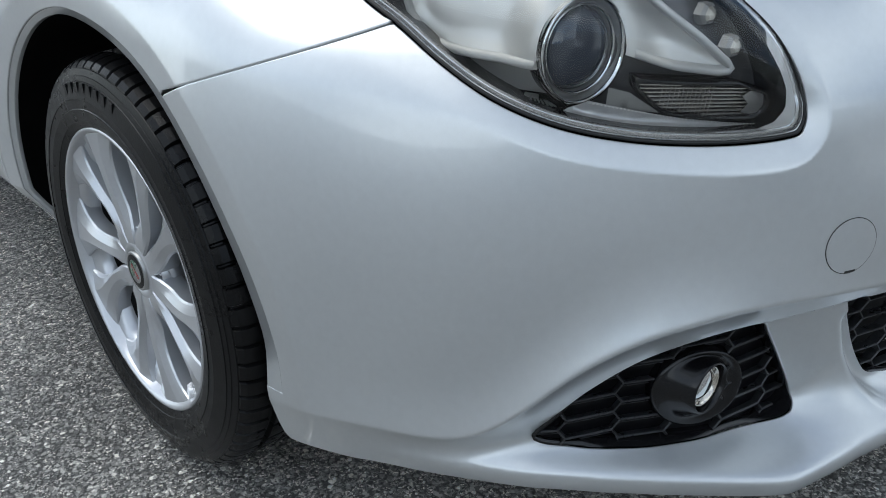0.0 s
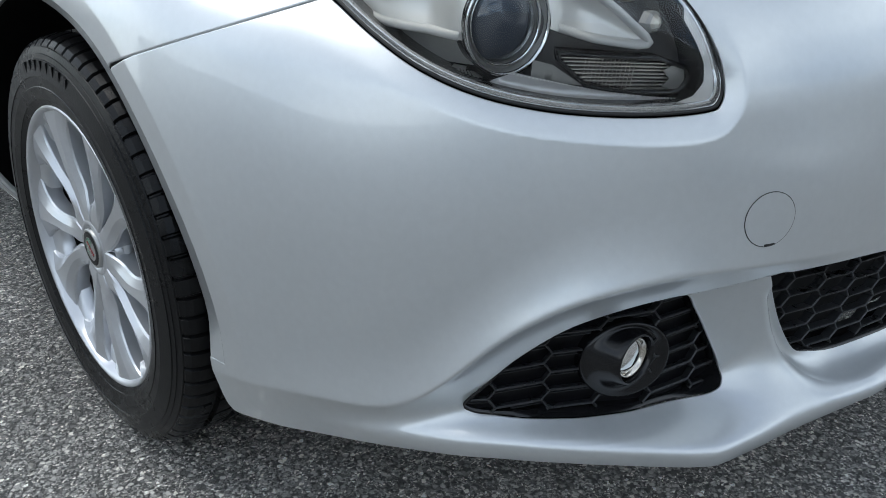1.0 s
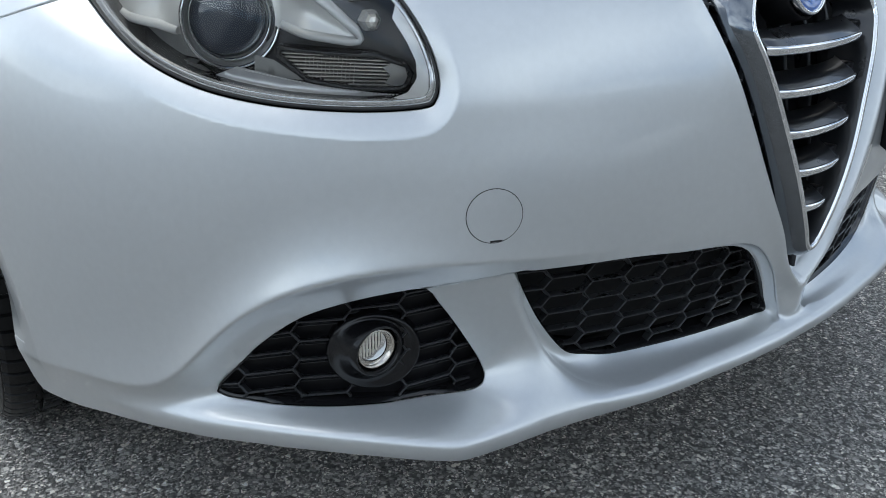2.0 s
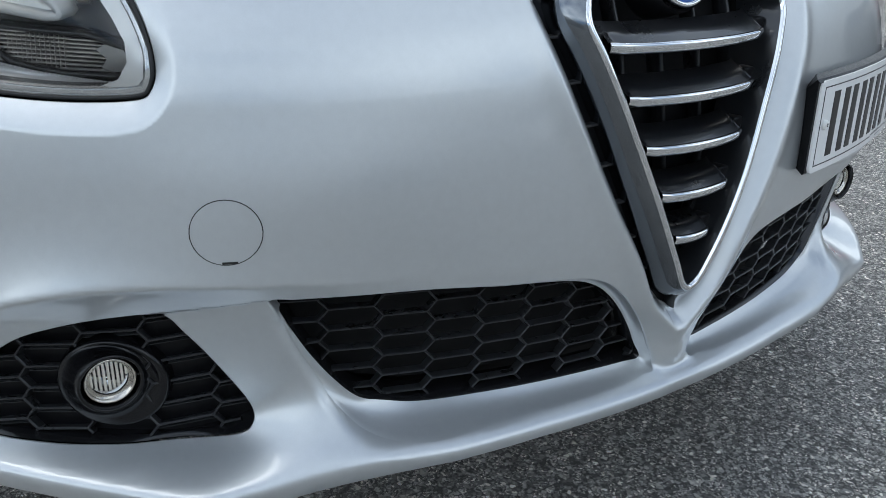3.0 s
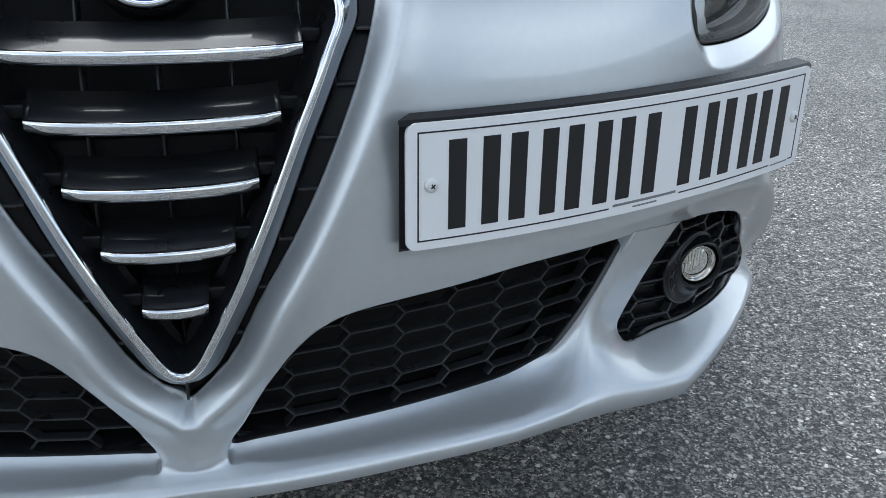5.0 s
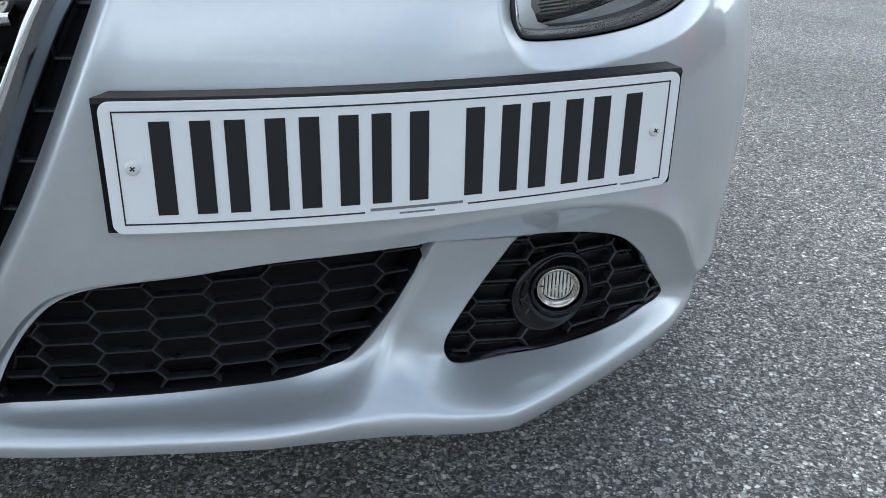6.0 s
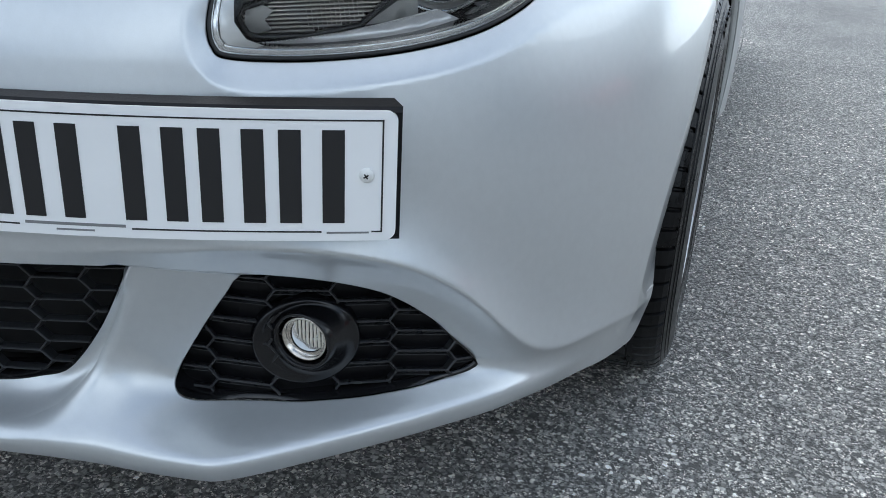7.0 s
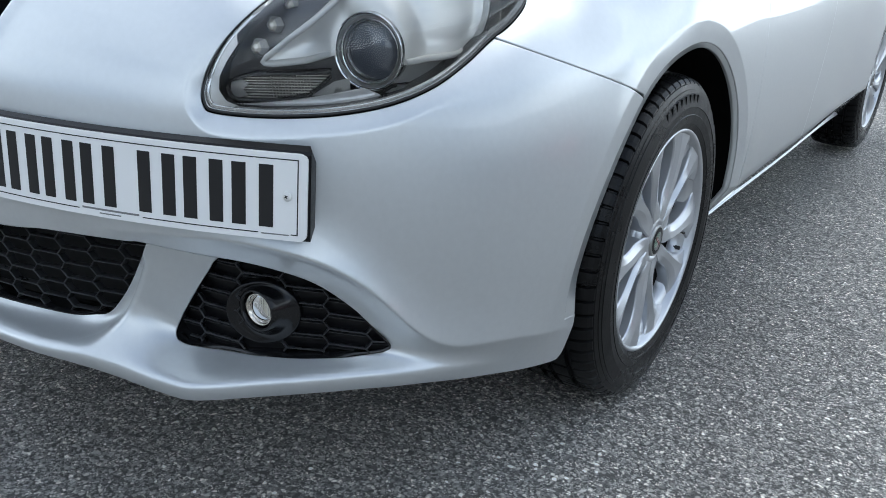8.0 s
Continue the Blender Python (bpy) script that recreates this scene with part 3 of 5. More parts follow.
def bumper_outline():
    foot = [(s, float(bottom_z(s))) for s in np.linspace(0, 1.120, 60)]
    turn = [(1.1320, 0.1900), (1.1395, 0.1985), (1.1425, 0.2130), (1.1445, 0.2330), (1.1458, 0.2520), (1.1461, 0.2712)]
    right = foot + turn + [p for p in arc(ARCH_S, ARCH_Z, ARCH_HOLE, 185.0, 125.9, 24)] + SEAM[1:]
    k = int(np.argmin(np.hypot(LAMP_CUT[:, 0] - 0.984, LAMP_CUT[:, 1] - 0.6995)))
    low = [tuple(p) for p in LAMP_CUT[k::-1]]
    high = [tuple(p) for p in LAMP_CUT[:120:-1]]
    right += low + [p for p in high if p[1] < 0.79]
    return right + [(-a, b) for a, b in reversed(right) if a > 0]


def tight(s, z):
    """Where the bumper folds sharply."""
    a = np.abs(s)
    near_fold = (z > crest_z(a) - 0.055) & (z < crest_z(a) + 0.022) & (a > 0.36) & (a < 0.98)
    near_shield = (a < 0.29) & (np.abs(a - grille_edge(z)) < 0.045)
    near_arch = (np.hypot(a - ARCH_S, z - ARCH_Z) < ARCH_R + 0.045) & (z > 0.19)
    return near_arch | ((z < 0.295) & (a < 1.17)) | ((z < 0.43) & (a > 0.36) & (a < 0.60)) | near_fold | near_shield | ((a > 0.50) & (a < 0.85) & (z > 0.565) & (z < 0.66))


bumper = part("bumper", panel(bumper_outline(), [shield(0, 0.329, 0.765), RIM_EDGE, RIM_EDGE * [-1, 1], FOG_EDGE, flip_s(FOG_EDGE)], 0.009, fine=tight), PAINT, car, "silver metallic front bumper with splitter lip")

EDGE = 0.0035   # half the width of a shut line


def grow(poly, k):
    """The closed (s, z) outline moved outwards by k (inwards where negative)."""
    p = np.asarray(poly, float)
    t = np.roll(p, -1, 0) - np.roll(p, 1, 0)
    o = np.stack([t[:, 1], -t[:, 0]], 1)
    o /= np.linalg.norm(o, axis=1, keepdims=True) + 1e-9
    area = (p[:, 0] * np.roll(p[:, 1], -1) - np.roll(p[:, 0], -1) * p[:, 1]).sum()
    return p + o * (k if area > 0 else -k)


def both(make):
    """Calls make(side) for the car's left (+1) and its right (-1)."""
    for side in (1, -1):
        make(side)


def sided(poly, side):
    return [(a * side, b) for a, b in poly]


# ---- wings, doors and sills ----
def flank(side):
    k = int(np.argmin(np.hypot(LAMP_CUT[:, 0] - 0.988, LAMP_CUT[:, 1] - 0.702)))
    top = int(np.argmin(np.hypot(LAMP_CUT[:, 0] - 1.12, LAMP_CUT[:, 1] - 0.785)))
    seam = [(a + 0.0012, b + 0.0043) for a, b in SEAM]
    lamp = [tuple(p) for p in LAMP_CUT[k + 1:top + 4]]
    foot = ARCH_S + math.sqrt(ARCH_HOLE ** 2 - (0.20 - ARCH_Z) ** 2)
    wing = seam + lamp + [(1.10, 0.885), (1.985, 0.885), (1.955, 0.70), (1.915, 0.45), (1.895, 0.20), (foot, 0.20)] + arc(ARCH_S, ARCH_Z, ARCH_HOLE, -15, 124.9, 60)
    part("wing", panel(sided(wing, side), (), 0.013, fine=lambda s, z: np.abs(np.hypot(np.abs(s) - ARCH_S, z - ARCH_Z) - ARCH_R - 0.02) < 0.03), PAINT, car, "silver metallic front wing")
    g = 1.3 * EDGE
    front = [(1.912 + g, 0.30), (1.915 + g, 0.45), (1.955 + g, 0.70), (1.985 + g, 0.885), (2.74, 0.885), (2.66, 0.64), (2.56, 0.45), (2.53, 0.30)]
    part("front_door", panel(sided(front, side), (), 0.02), PAINT, car, "silver metallic door")
    ra = arc(REAR_S, ARCH_Z, ARCH_HOLE, 180, 101, 30)
    rear = [(2.53 + g, 0.30), (2.56 + g, 0.45), (2.66 + g, 0.64), (2.74 + g, 0.885), (REAR_S - 0.07, 0.885), (REAR_S - 0.08, 0.70)] + ra[::-1]
    part("rear_door", panel(sided(rear, side), (), 0.02), PAINT, car, "silver metallic door")
    qa = arc(REAR_S, ARCH_Z, ARCH_HOLE, -15, 100, 40)
    quarter = [(REAR_S - 0.06, 0.71), (REAR_S - 0.05, 0.885), (S_END, 0.885), (S_END, 0.25), (REAR_S + 0.345, 0.205)] + qa
    part("rear_quarter", panel(sided(quarter, side), (), 0.025), PAINT, car, "silver metallic rear wing")
    sill = [(1.895 + EDGE, 0.195), (1.912, 0.296), (REAR_S - ARCH_HOLE, 0.296), (REAR_S - 0.34, 0.195)]
    # black strips behind the door gaps paint the shade inside them
    for line in ([(1.912, 0.30), (1.915, 0.45), (1.955, 0.70), (1.985, 0.885)], [(2.53, 0.30), (2.56, 0.45), (2.66, 0.64), (2.74, 0.885)]):
        q = np.array([np.array(a) + (np.array(b) - np.array(a)) * u for a, b in zip(line, line[1:]) for u in np.linspace(0, 1, 8)])
        part("door_seal", bands([skin((q[:, 0] + k) * side, q[:, 1], 0.005) for k in (-0.006, 0.0105)], False), SEAL_GAP, car, "black strip that shades the door gap")
    run = np.linspace(1.905, REAR_S - 0.36, 60)
    part("sill_flange", bands([skin(run * side, np.full(60, zz), d) for zz, d in ((0.203, 0.003), (0.2015, -0.004), (0.1985, -0.0055), (0.1955, -0.004), (0.193, 0.006))], False), PAINT, car, "bright folded sill edge")
    part("sill", panel(sided(sill, side), (), 0.02), PAINT, car, "silver painted sill")
    # dark plastic inside of both arches
    for cs, name in ((ARCH_S, "arch_liner"), (REAR_S, "arch_liner")):
        lip = []
        turn = np.linspace(-16, 186, 90) if cs == ARCH_S else np.linspace(-15, 180, 90)
        wide = 0.010 + 0.016 * step(60, 170, turn)
        for k, d in ((0.02, 0.0008), (0.12, 0.0022), (0.95, 0.0065), (1.0, 0.0080), (1.0, 0.013)):
            r = ARCH_R - wide * k
            lip.append(skin((cs + r * np.cos(np.radians(turn))) * side, ARCH_Z + r * np.sin(np.radians(turn)), d - (d - 0.0008) * step(172, 185, turn)))
        part("arch_lip", bands(lip, False), PAINT, car, "turned silver arch lip")
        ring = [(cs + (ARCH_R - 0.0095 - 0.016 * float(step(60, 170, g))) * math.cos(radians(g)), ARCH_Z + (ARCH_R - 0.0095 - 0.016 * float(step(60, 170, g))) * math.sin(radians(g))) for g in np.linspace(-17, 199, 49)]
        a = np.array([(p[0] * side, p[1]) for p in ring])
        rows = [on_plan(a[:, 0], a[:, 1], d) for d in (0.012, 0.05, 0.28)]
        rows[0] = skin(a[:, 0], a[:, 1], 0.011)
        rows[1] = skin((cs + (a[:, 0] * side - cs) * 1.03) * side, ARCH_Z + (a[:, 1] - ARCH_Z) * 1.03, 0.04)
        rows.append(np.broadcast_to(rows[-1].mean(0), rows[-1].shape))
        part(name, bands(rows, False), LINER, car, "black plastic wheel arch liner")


both(flank)
part("underbody", joined(box(-0.40, 0.40, 0.14, 0.60, 0.20, 0.262, 0.02), box(-0.50, 0.50, 0.60, 4.05, 0.18, 0.30, 0.02), box(-0.68, 0.68, 1.40, 3.10, 0.185, 0.30, 0.02)), DARK, car, "black underside")
# plain block; its near-black colour is the bay's shade
part("engine_bay", joined(box(-0.46, 0.46, 0.22, 1.2, 0.25, 0.58, 0.02)), DARK, car, "near-black block painted as the unlit engine bay")


def bumper_underside():
    a = [(s, float(bottom_z(abs(s)))) for s in np.linspace(-1.120, 1.120, 121)]
    s, z = np.array(a).T
    p = skin(s, z)
    q = p * [0.985, 1, 1] + [0, 0.02, -0.004]
    r = p * [0.93, 1, 1] + [0, 0.09, 0.012]
    return bands([p, q, r], False)


part("bumper_underside", bumper_underside(), BLACK, car, "black underside of the splitter")


def tow_cover(side):
    c = np.array((0.5005, 0.4985))
    ring = [(c[0] + 0.0305 * math.cos(a), c[1] + 0.0290 * math.sin(a)) for a in np.arange(40) * 2 * math.pi / 40]
    s, z = np.array(ring).T
    k = 0.974
    sx, zx = c[0] + (s - c[0]) * k, c[1] + (z - c[1]) * k
    seam_ring = part("tow_cover", bands([skin(-s, z, -0.0001), skin(-s, z, -0.0004), skin(-sx, zx, -0.0004), skin(-sx, zx, -0.0001)]), SEAL_GAP, bumper, "round tow eye cover with a thin dark gap")
    disc, way = [], []
    for f, d in ((k, -0.0001), (k * 0.997, -0.0007), (k * 0.985, -0.0010), (0.8, -0.0010), (0.6, -0.0010), (0.4, -0.0010), (0.2, -0.0010), (0.01, -0.0010)):
        u, w = c[0] + (s - c[0]) * f, c[1] + (z - c[1]) * f
        disc.append(skin(-u, w, d))
        way.append(skin_normal(-u, w))
    shape = bands(disc)
    part("cover_disc", (shape[0], shape[1], np.concatenate(way)), PAINT, seam_ring, "silver painted disc")
    slot = [(c[0] - 0.008, c[1] - 0.0276), (c[0] + 0.005, c[1] - 0.0276), (c[0] + 0.005, c[1] - 0.0256), (c[0] - 0.008, c[1] - 0.0256)]
    a, b = np.array(slot).T
    part("pry_slot", bands([skin(-a, b, -0.0014), skin(-a, b, -0.0006)], True, True), SEAL_GAP, seam_ring, "dark pry slot", False)


tow_cover(-1)


# ---- lower grilles and fog lamps ----
def hex_lines(lo, hi, pitch, rise, nose, drift=0.0):
    """Lines of a field of long hexagons: flat above and below, pointed at both ends; drift: how the rows climb along the field."""
    out = []
    cols, rows = int((hi[0] - lo[0]) / pitch) + 3, int((hi[1] - lo[1]) / rise) + 4
    h = rise / 2
    for i in range(-1, cols):
        for j in range(-2, rows):
            x = lo[0] + i * pitch
            z = lo[1] + (j + 0.5 * (i % 2)) * rise + drift * i * pitch
            tl, tr = (x - pitch / 2 + nose / 2, z + h - drift * pitch / 2), (x + pitch / 2 - nose / 2, z + h + drift * pitch / 2)
            er = (x + pitch / 2 + nose / 2, z + drift * pitch / 2)
            br = (x + pitch / 2 - nose / 2, z - h + drift * pitch / 2)
            out += [(tl, tr), (tr, er), (er, br)]
    return out


def ribs(lines, poly, place, wide, deep, slope=0.0, cut=7):
    """Thin bars along lines inside an outline; place(s, z, d) gives a point d in from the face."""
    verts, faces = [], []
    for a, b in lines:
        a, b = np.array(a), np.array(b)
        pts = a + (b - a) * np.linspace(0, 1, cut)[:, None]
        ok = inside(poly, pts)
        k = 0
        while k < cut - 1:
            if not (ok[k] or ok[k + 1]):
                k += 1
                continue
            e = k
            while e < cut - 1 and (ok[e] or ok[e + 1]):
                e += 1
            p, q = pts[k], pts[e]
            d = (q - p) / (np.hypot(*(q - p)) + 1e-9)
            n = np.array((-d[1], d[0])) * wide / 2
            o = len(verts)
            for c in (p, q):
                for w, dd in ((1.0, 0.0012), (0.45, 0.0), (-0.45, 0.0), (-1.0, 0.0012), (-1.0, deep), (1.0, deep)):
                    u = c + n * w
                    verts.append(place(u[0], u[1] + (slope if dd == deep else 0.0), dd))
            faces += [(o + i, o + (i + 1) % 6, o + 6 + (i + 1) % 6, o + 6 + i) for i in range(6)]
            k = e + 1
    return verts, faces


def mesh_depth(z):
    return float(np.interp(z, [0.275, 0.415], [0.029, 0.014]))


def lower_grille(side):
    def at(s, z, d):
        return on_plan(np.array(s * side), np.array(z), mesh_depth(z) + 0.007 + d)

    rim = skin(RIM_EDGE[:, 0] * side, RIM_EDGE[:, 1], 0.0)
    edge = np.array([on_plan(np.array(s * side), np.array(z), mesh_depth(z)) for s, z in MESH_EDGE])
    n0 = skin_normal(RIM_EDGE[:, 0] * side, RIM_EDGE[:, 1])
    inner = MESH_EDGE - RIM_EDGE
    mid = [rim * (1 - f) + edge * f - n0 * g for f, g in ((0.0, 0.0), (0.08, 0.0003), (0.2, 0.0012), (0.4, 0.0024), (0.65, 0.0030), (0.85, 0.0020), (1.0, 0.0))]
    wall = part("grille_surround", bands([m for m in mid]), PAINT, car, "silver painted tunnel round the lower grille")
    poly = grow(MESH_EDGE, -0.001)
    lines = hex_lines((0.0642, 0.2623), (0.48, 0.43), 0.0546, 0.0239, 0.0100, 0.022)
    g = part("lower_grille", ribs(lines, poly, at, 0.0023, 0.013, -0.0015), RIB, car, "black honeycomb lower grille", False)
    frame_in = np.array([at(s, z, 0.0) for s, z in grow(MESH_EDGE, -0.003)])
    frame_out = np.array([at(s, z, -0.006) for s, z in grow(MESH_EDGE, 0.001)])
    frame_back = np.array([at(s, z, 0.03) for s, z in grow(MESH_EDGE, -0.003)])
    part("grille_frame", bands([frame_out, frame_in, frame_back]), GLOSS_BLACK, g, "black edge frame")
    # a near-black sheet paints the shade behind the mesh
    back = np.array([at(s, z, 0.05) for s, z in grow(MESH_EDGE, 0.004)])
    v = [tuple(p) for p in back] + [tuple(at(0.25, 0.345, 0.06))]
    part("radiator_shadow", (v, [(i, (i + 1) % len(back), len(back)) for i in range(len(back))]), DARK, g, "black sheet painted as the shade behind the mesh")


both(lower_grille)


def fog_unit(side):
    # the insert is a flatter sheet a little inside the opening
    def at(s, z, d):
        return skin(np.array(s * side), np.array(z), 0.0) * 0 + on_plan(np.array(s * side), np.array(z), 0.030 + 0.014 * float(1 - step(0.50, 0.585, s)) - 0.016 * float(step(0.70, 0.80, s)) + d)

    edge = np.array(FOG_EDGE)
    poly = grow(edge, 0.002)
    v, f, loops = filled(poly, (), 0.02)
    verts = [at(a, b, 0.012) for a, b in v]
    g = part("fog_grille", (verts, [tuple(t) for t in f]), BLACK, car, "black honeycomb insert round the fog lamp", False)
    body = skin(edge[:, 0] * side, edge[:, 1], 0.004)
    deep = np.array([at(a, b, 0.0) for a, b in grow(edge, -0.003)])
    low = np.array([at(a, b, 0.014) for a, b in grow(edge, -0.0035)])
    part("insert_frame", bands([body, deep, low]), GLOSS_BLACK, g, "black edge frame")
    lines = hex_lines((0.4975, 0.2642), (0.83, 0.43), 0.0625, 0.0235, 0.0090, -0.060)
    part("honeycomb", ribs(lines, grow(edge, -0.005), at, 0.0028, 0.013, -0.004), RIB, g, "black honeycomb ribs", False)
    shelves = [((a[0] - 0.002, a[1] - 0.0075), (b[0] + 0.002, b[1] - 0.0075)) for a, b in lines[::3]]
    for line in shelves:
        r = ribs([line], grow(edge, -0.006), lambda s, z, d: at(s, z, d + 0.006), 0.0016, 0.008, 0.003)
        if r[0]:
            part("louvre", r, RIB, g, "narrow black louvre", False)
    # the lamp looks ahead out of a dished cup that follows the insert
    m = Matrix.Translation((0.5845 * side, 0.1690, 0.3405)) @ pose(0, 0, 0, 0, 0, -90 + 4 * side)
    ang = np.arange(64) * 2 * math.pi / 64
    cs, cz = 0.6255, 0.3315

    def oval(r, d):
        return np.array([at(cs + r * 1.16 * math.cos(a), cz + r * math.sin(a), d) for a in ang])

    def circle(r, x):
        return np.array([m @ Vector((x, r * math.cos(a) * side, r * math.sin(a))) for a in ang])

    def between(a, b, k, sink):
        return a * (1 - k) + b * k + np.array((0, sink, 0))

    o, c = oval(0.0440, -0.0040), circle(0.0300, -0.0060)
    cup = bands([oval(0.0490, 0.014), oval(0.0478, 0.002), oval(0.0462, -0.0032), o, between(o, c, 0.25, 0.0050), between(o, c, 0.55, 0.0075), between(o, c, 0.85, 0.0030), c, circle(0.0285, -0.0040), circle(0.0268, -0.0052), circle(0.0260, -0.0120), circle(0.0255, -0.040)])
    lamp = part("fog_lamp", cup, CUP, car, "round fog lamp in a black cup with chrome ring")
    part("chrome_ring", moved(lathe([(0.0240, -0.026), (0.0238, -0.0120), (0.0228, -0.0095), (0.0212, -0.0105), (0.0182, -0.0150), (0.0176, -0.018)], 48), m), NICKEL, lamp, "chrome ring")
    part("reflector", moved(lathe([(0.0210, -0.017), (0.018, -0.026), (0.012, -0.033), (0.001, -0.036)], 40), m), CHROME, lamp, "mirror reflector")
    flutes = []
    for k in range(-5, 6):
        y = k * 0.0040
        h = math.sqrt(max(0.0, 0.0206 ** 2 - y ** 2))
        if h > 0.004:
            flutes.append(([(-0.0185 + 0.0018 * math.sin(a), y + 0.0013 * math.cos(a) * 0 + 0.0014 * math.sin(a - math.pi / 2), zz * h + 0.12 * y * zz) for zz in (-1, -0.5, 0, 0.5, 1) for a in np.linspace(0, math.pi, 7)],
                           [(r * 7 + i, (r + 1) * 7 + i, (r + 1) * 7 + i + 1, r * 7 + i + 1) for r in range(4) for i in range(6)]))
    part("fluted_lens", moved(joined(*flutes), m), FLUTE, lamp, "clear glass with upright flutes")
    part("front_glass", moved(lathe([(0.0212, -0.0155), (0.016, -0.0125), (0.010, -0.0105), (0.0005, -0.0100)], 40), m), LENS, lamp, "clear domed glass").visible_shadow = False


FLUTE = bpy.data.materials.new("fluted_glass")
FLUTE.use_nodes = True
_b = FLUTE.node_tree.nodes["Principled BSDF"]
_b.inputs["Base Color"].default_value, _b.inputs["Roughness"].default_value, _b.inputs["Metallic"].default_value = (0.86, 0.82, 0.73, 1), 0.14, 0.3
both(fog_unit)


# ---- shield grille ----
ridge_y = spline([0.365, 0.39, 0.42, 0.46, 0.50, 0.54, 0.58, 0.62, 0.659, 0.70, 0.74], [-0.0035, -0.0055, -0.0060, -0.0040, 0.0010, 0.0085, 0.0165, 0.0265, 0.0410, 0.0600, 0.0830])


def shield_path(n=64):
    """The bright ridge of the frame as (x, z): down one side, round the tip and up the other."""
    half = [(0.086, 0.7205), (0.112, 0.7085), (0.132, 0.6920), (0.1435, 0.6745), (0.1465, 0.659), (0.1390, 0.6385), (0.1300, 0.6180), (0.1120, 0.578), (0.0953, 0.540), (0.0777, 0.500), (0.0590, 0.460), (0.0390, 0.420), (0.0235, 0.3910), (0.0125, 0.3730), (0.0060, 0.3677), (0.0, 0.3662)]
    half = half + [(-x, z) for x, z in half[-2::-1]]
    t = [0.0] + list(np.cumsum([math.dist(a, b) for a, b in zip(half, half[1:])]))
    xs, zs = spline(t, [p[0] for p in half]), spline(t, [p[1] for p in half])
    u = np.linspace(0, t[-1], 2 * n + 1)
    return np.stack([-xs(u), zs(u)], 1)


def edge_y(z):
    """How far back the edge of the opening lies."""
    return float(skin(np.array(float(grille_edge(z)) + 0.002), np.array(z))[1])


def frame_section(section):
    """A run of the frame's section: pairs (outwards from the ridge, back from it)."""
    path = shield_path()
    t = np.gradient(path, axis=0)
    n = np.stack([-t[:, 1], t[:, 0]], 1)
    n /= np.linalg.norm(n, axis=1, keepdims=True)
    if n[0, 0] > 0:
        n = -n
    return bands([[(p[0] + q[0] * w, float(ridge_y(p[1])) + d, p[1] + q[1] * w) for p, q in zip(path, n)] for w, d in section], False)


grille = new("grille")
grille.parent = car
tagged(grille, "shield grille with chrome frame and five slats")
# broad slope towards the body, narrow ridge, then a deep dark wall towards the slats
frame_part = part("chrome_frame", frame_section([(0.0034, 0.0022), (0.0024, 0.0009), (0.0010, 0.0), (-0.0020, 0.0), (-0.0036, 0.0012), (-0.0044, 0.0040)]), CHROME, grille, "chrome shield frame")
# the slope's dark reflection is in its colour; the ridge keeps plain chrome
part("outer_slope", frame_section([(0.0185, 0.050), (0.0190, 0.0270), (0.0180, 0.0230), (0.0150, 0.0165), (0.0115, 0.0110), (0.0075, 0.0062), (0.0050, 0.0038), (0.0035, 0.0023)]), DARKENED_CHROME, frame_part, "outer slope of the frame, chrome darkened as if reflecting dark ground")
part("inner_wall", frame_section([(-0.0044, 0.0041), (-0.0058, 0.0100), (-0.0100, 0.0400), (-0.0105, 0.0600)]), SLATE, frame_part, "dark inner wall of the frame")


def slat(z, half, y_end, bow):
    """A slat with bent-back ends: chrome front strip on a dark shelf that climbs to the rear."""
    def line(k, grow):
        out = []
        for x in np.linspace(-half - grow, half + grow, 33):
            u = abs(x) / (half + grow)
            out.append((x, y_end - bow * (1 - u ** 2) * 0.75 - 0.25 * bow * float(step(1.0, 0.84, u)) + k[0], z + k[1] + 0.0012 * u ** 3))
        return out

    trim = bands([line(k, 0.0) for k in ((0.0100, 0.0062), (0.0022, 0.0056), (0.0004, 0.0044), (0.0, 0.0020), (0.0006, -0.0012), (0.0022, -0.0042), (0.0050, -0.0060), (0.0100, -0.0064))], False)
    rows = [line(k, 0.0004) for k in ((0.0040, 0.0058), (0.0120, 0.0105), (0.0340, 0.0225), (0.0345, 0.0190), (0.0120, -0.0055), (0.0050, -0.0056))]
    blade_shape = bands(rows, False)
    n = len(rows[0])
    blade_shape[1].extend([tuple(k * n for k in range(6)), tuple(k * n + n - 1 for k in range(6))[::-1]])
    b = part("slat", blade_shape, SLATE, grille, "dark slat with chrome edge")
    part("chrome_trim", trim, CHROME, b, "chrome front edge")
    for side in (1, -1):
        part("slat_mount", box(min(half * side, (half + 0.016) * side), max(half * side, (half + 0.016) * side), y_end + 0.012, y_end + 0.030, z + 0.004, z + 0.016, 0.002), BLACK, b, "small dark mount")


for z, half, y_end in ((0.6310, 0.1160, 0.0420), (0.5795, 0.0955, 0.0295), (0.5280, 0.0745, 0.0185), (0.4765, 0.0518, 0.0095), (0.4250, 0.0262, 0.0050)):
    slat(z, half, y_end, 0.017 * half / 0.10)


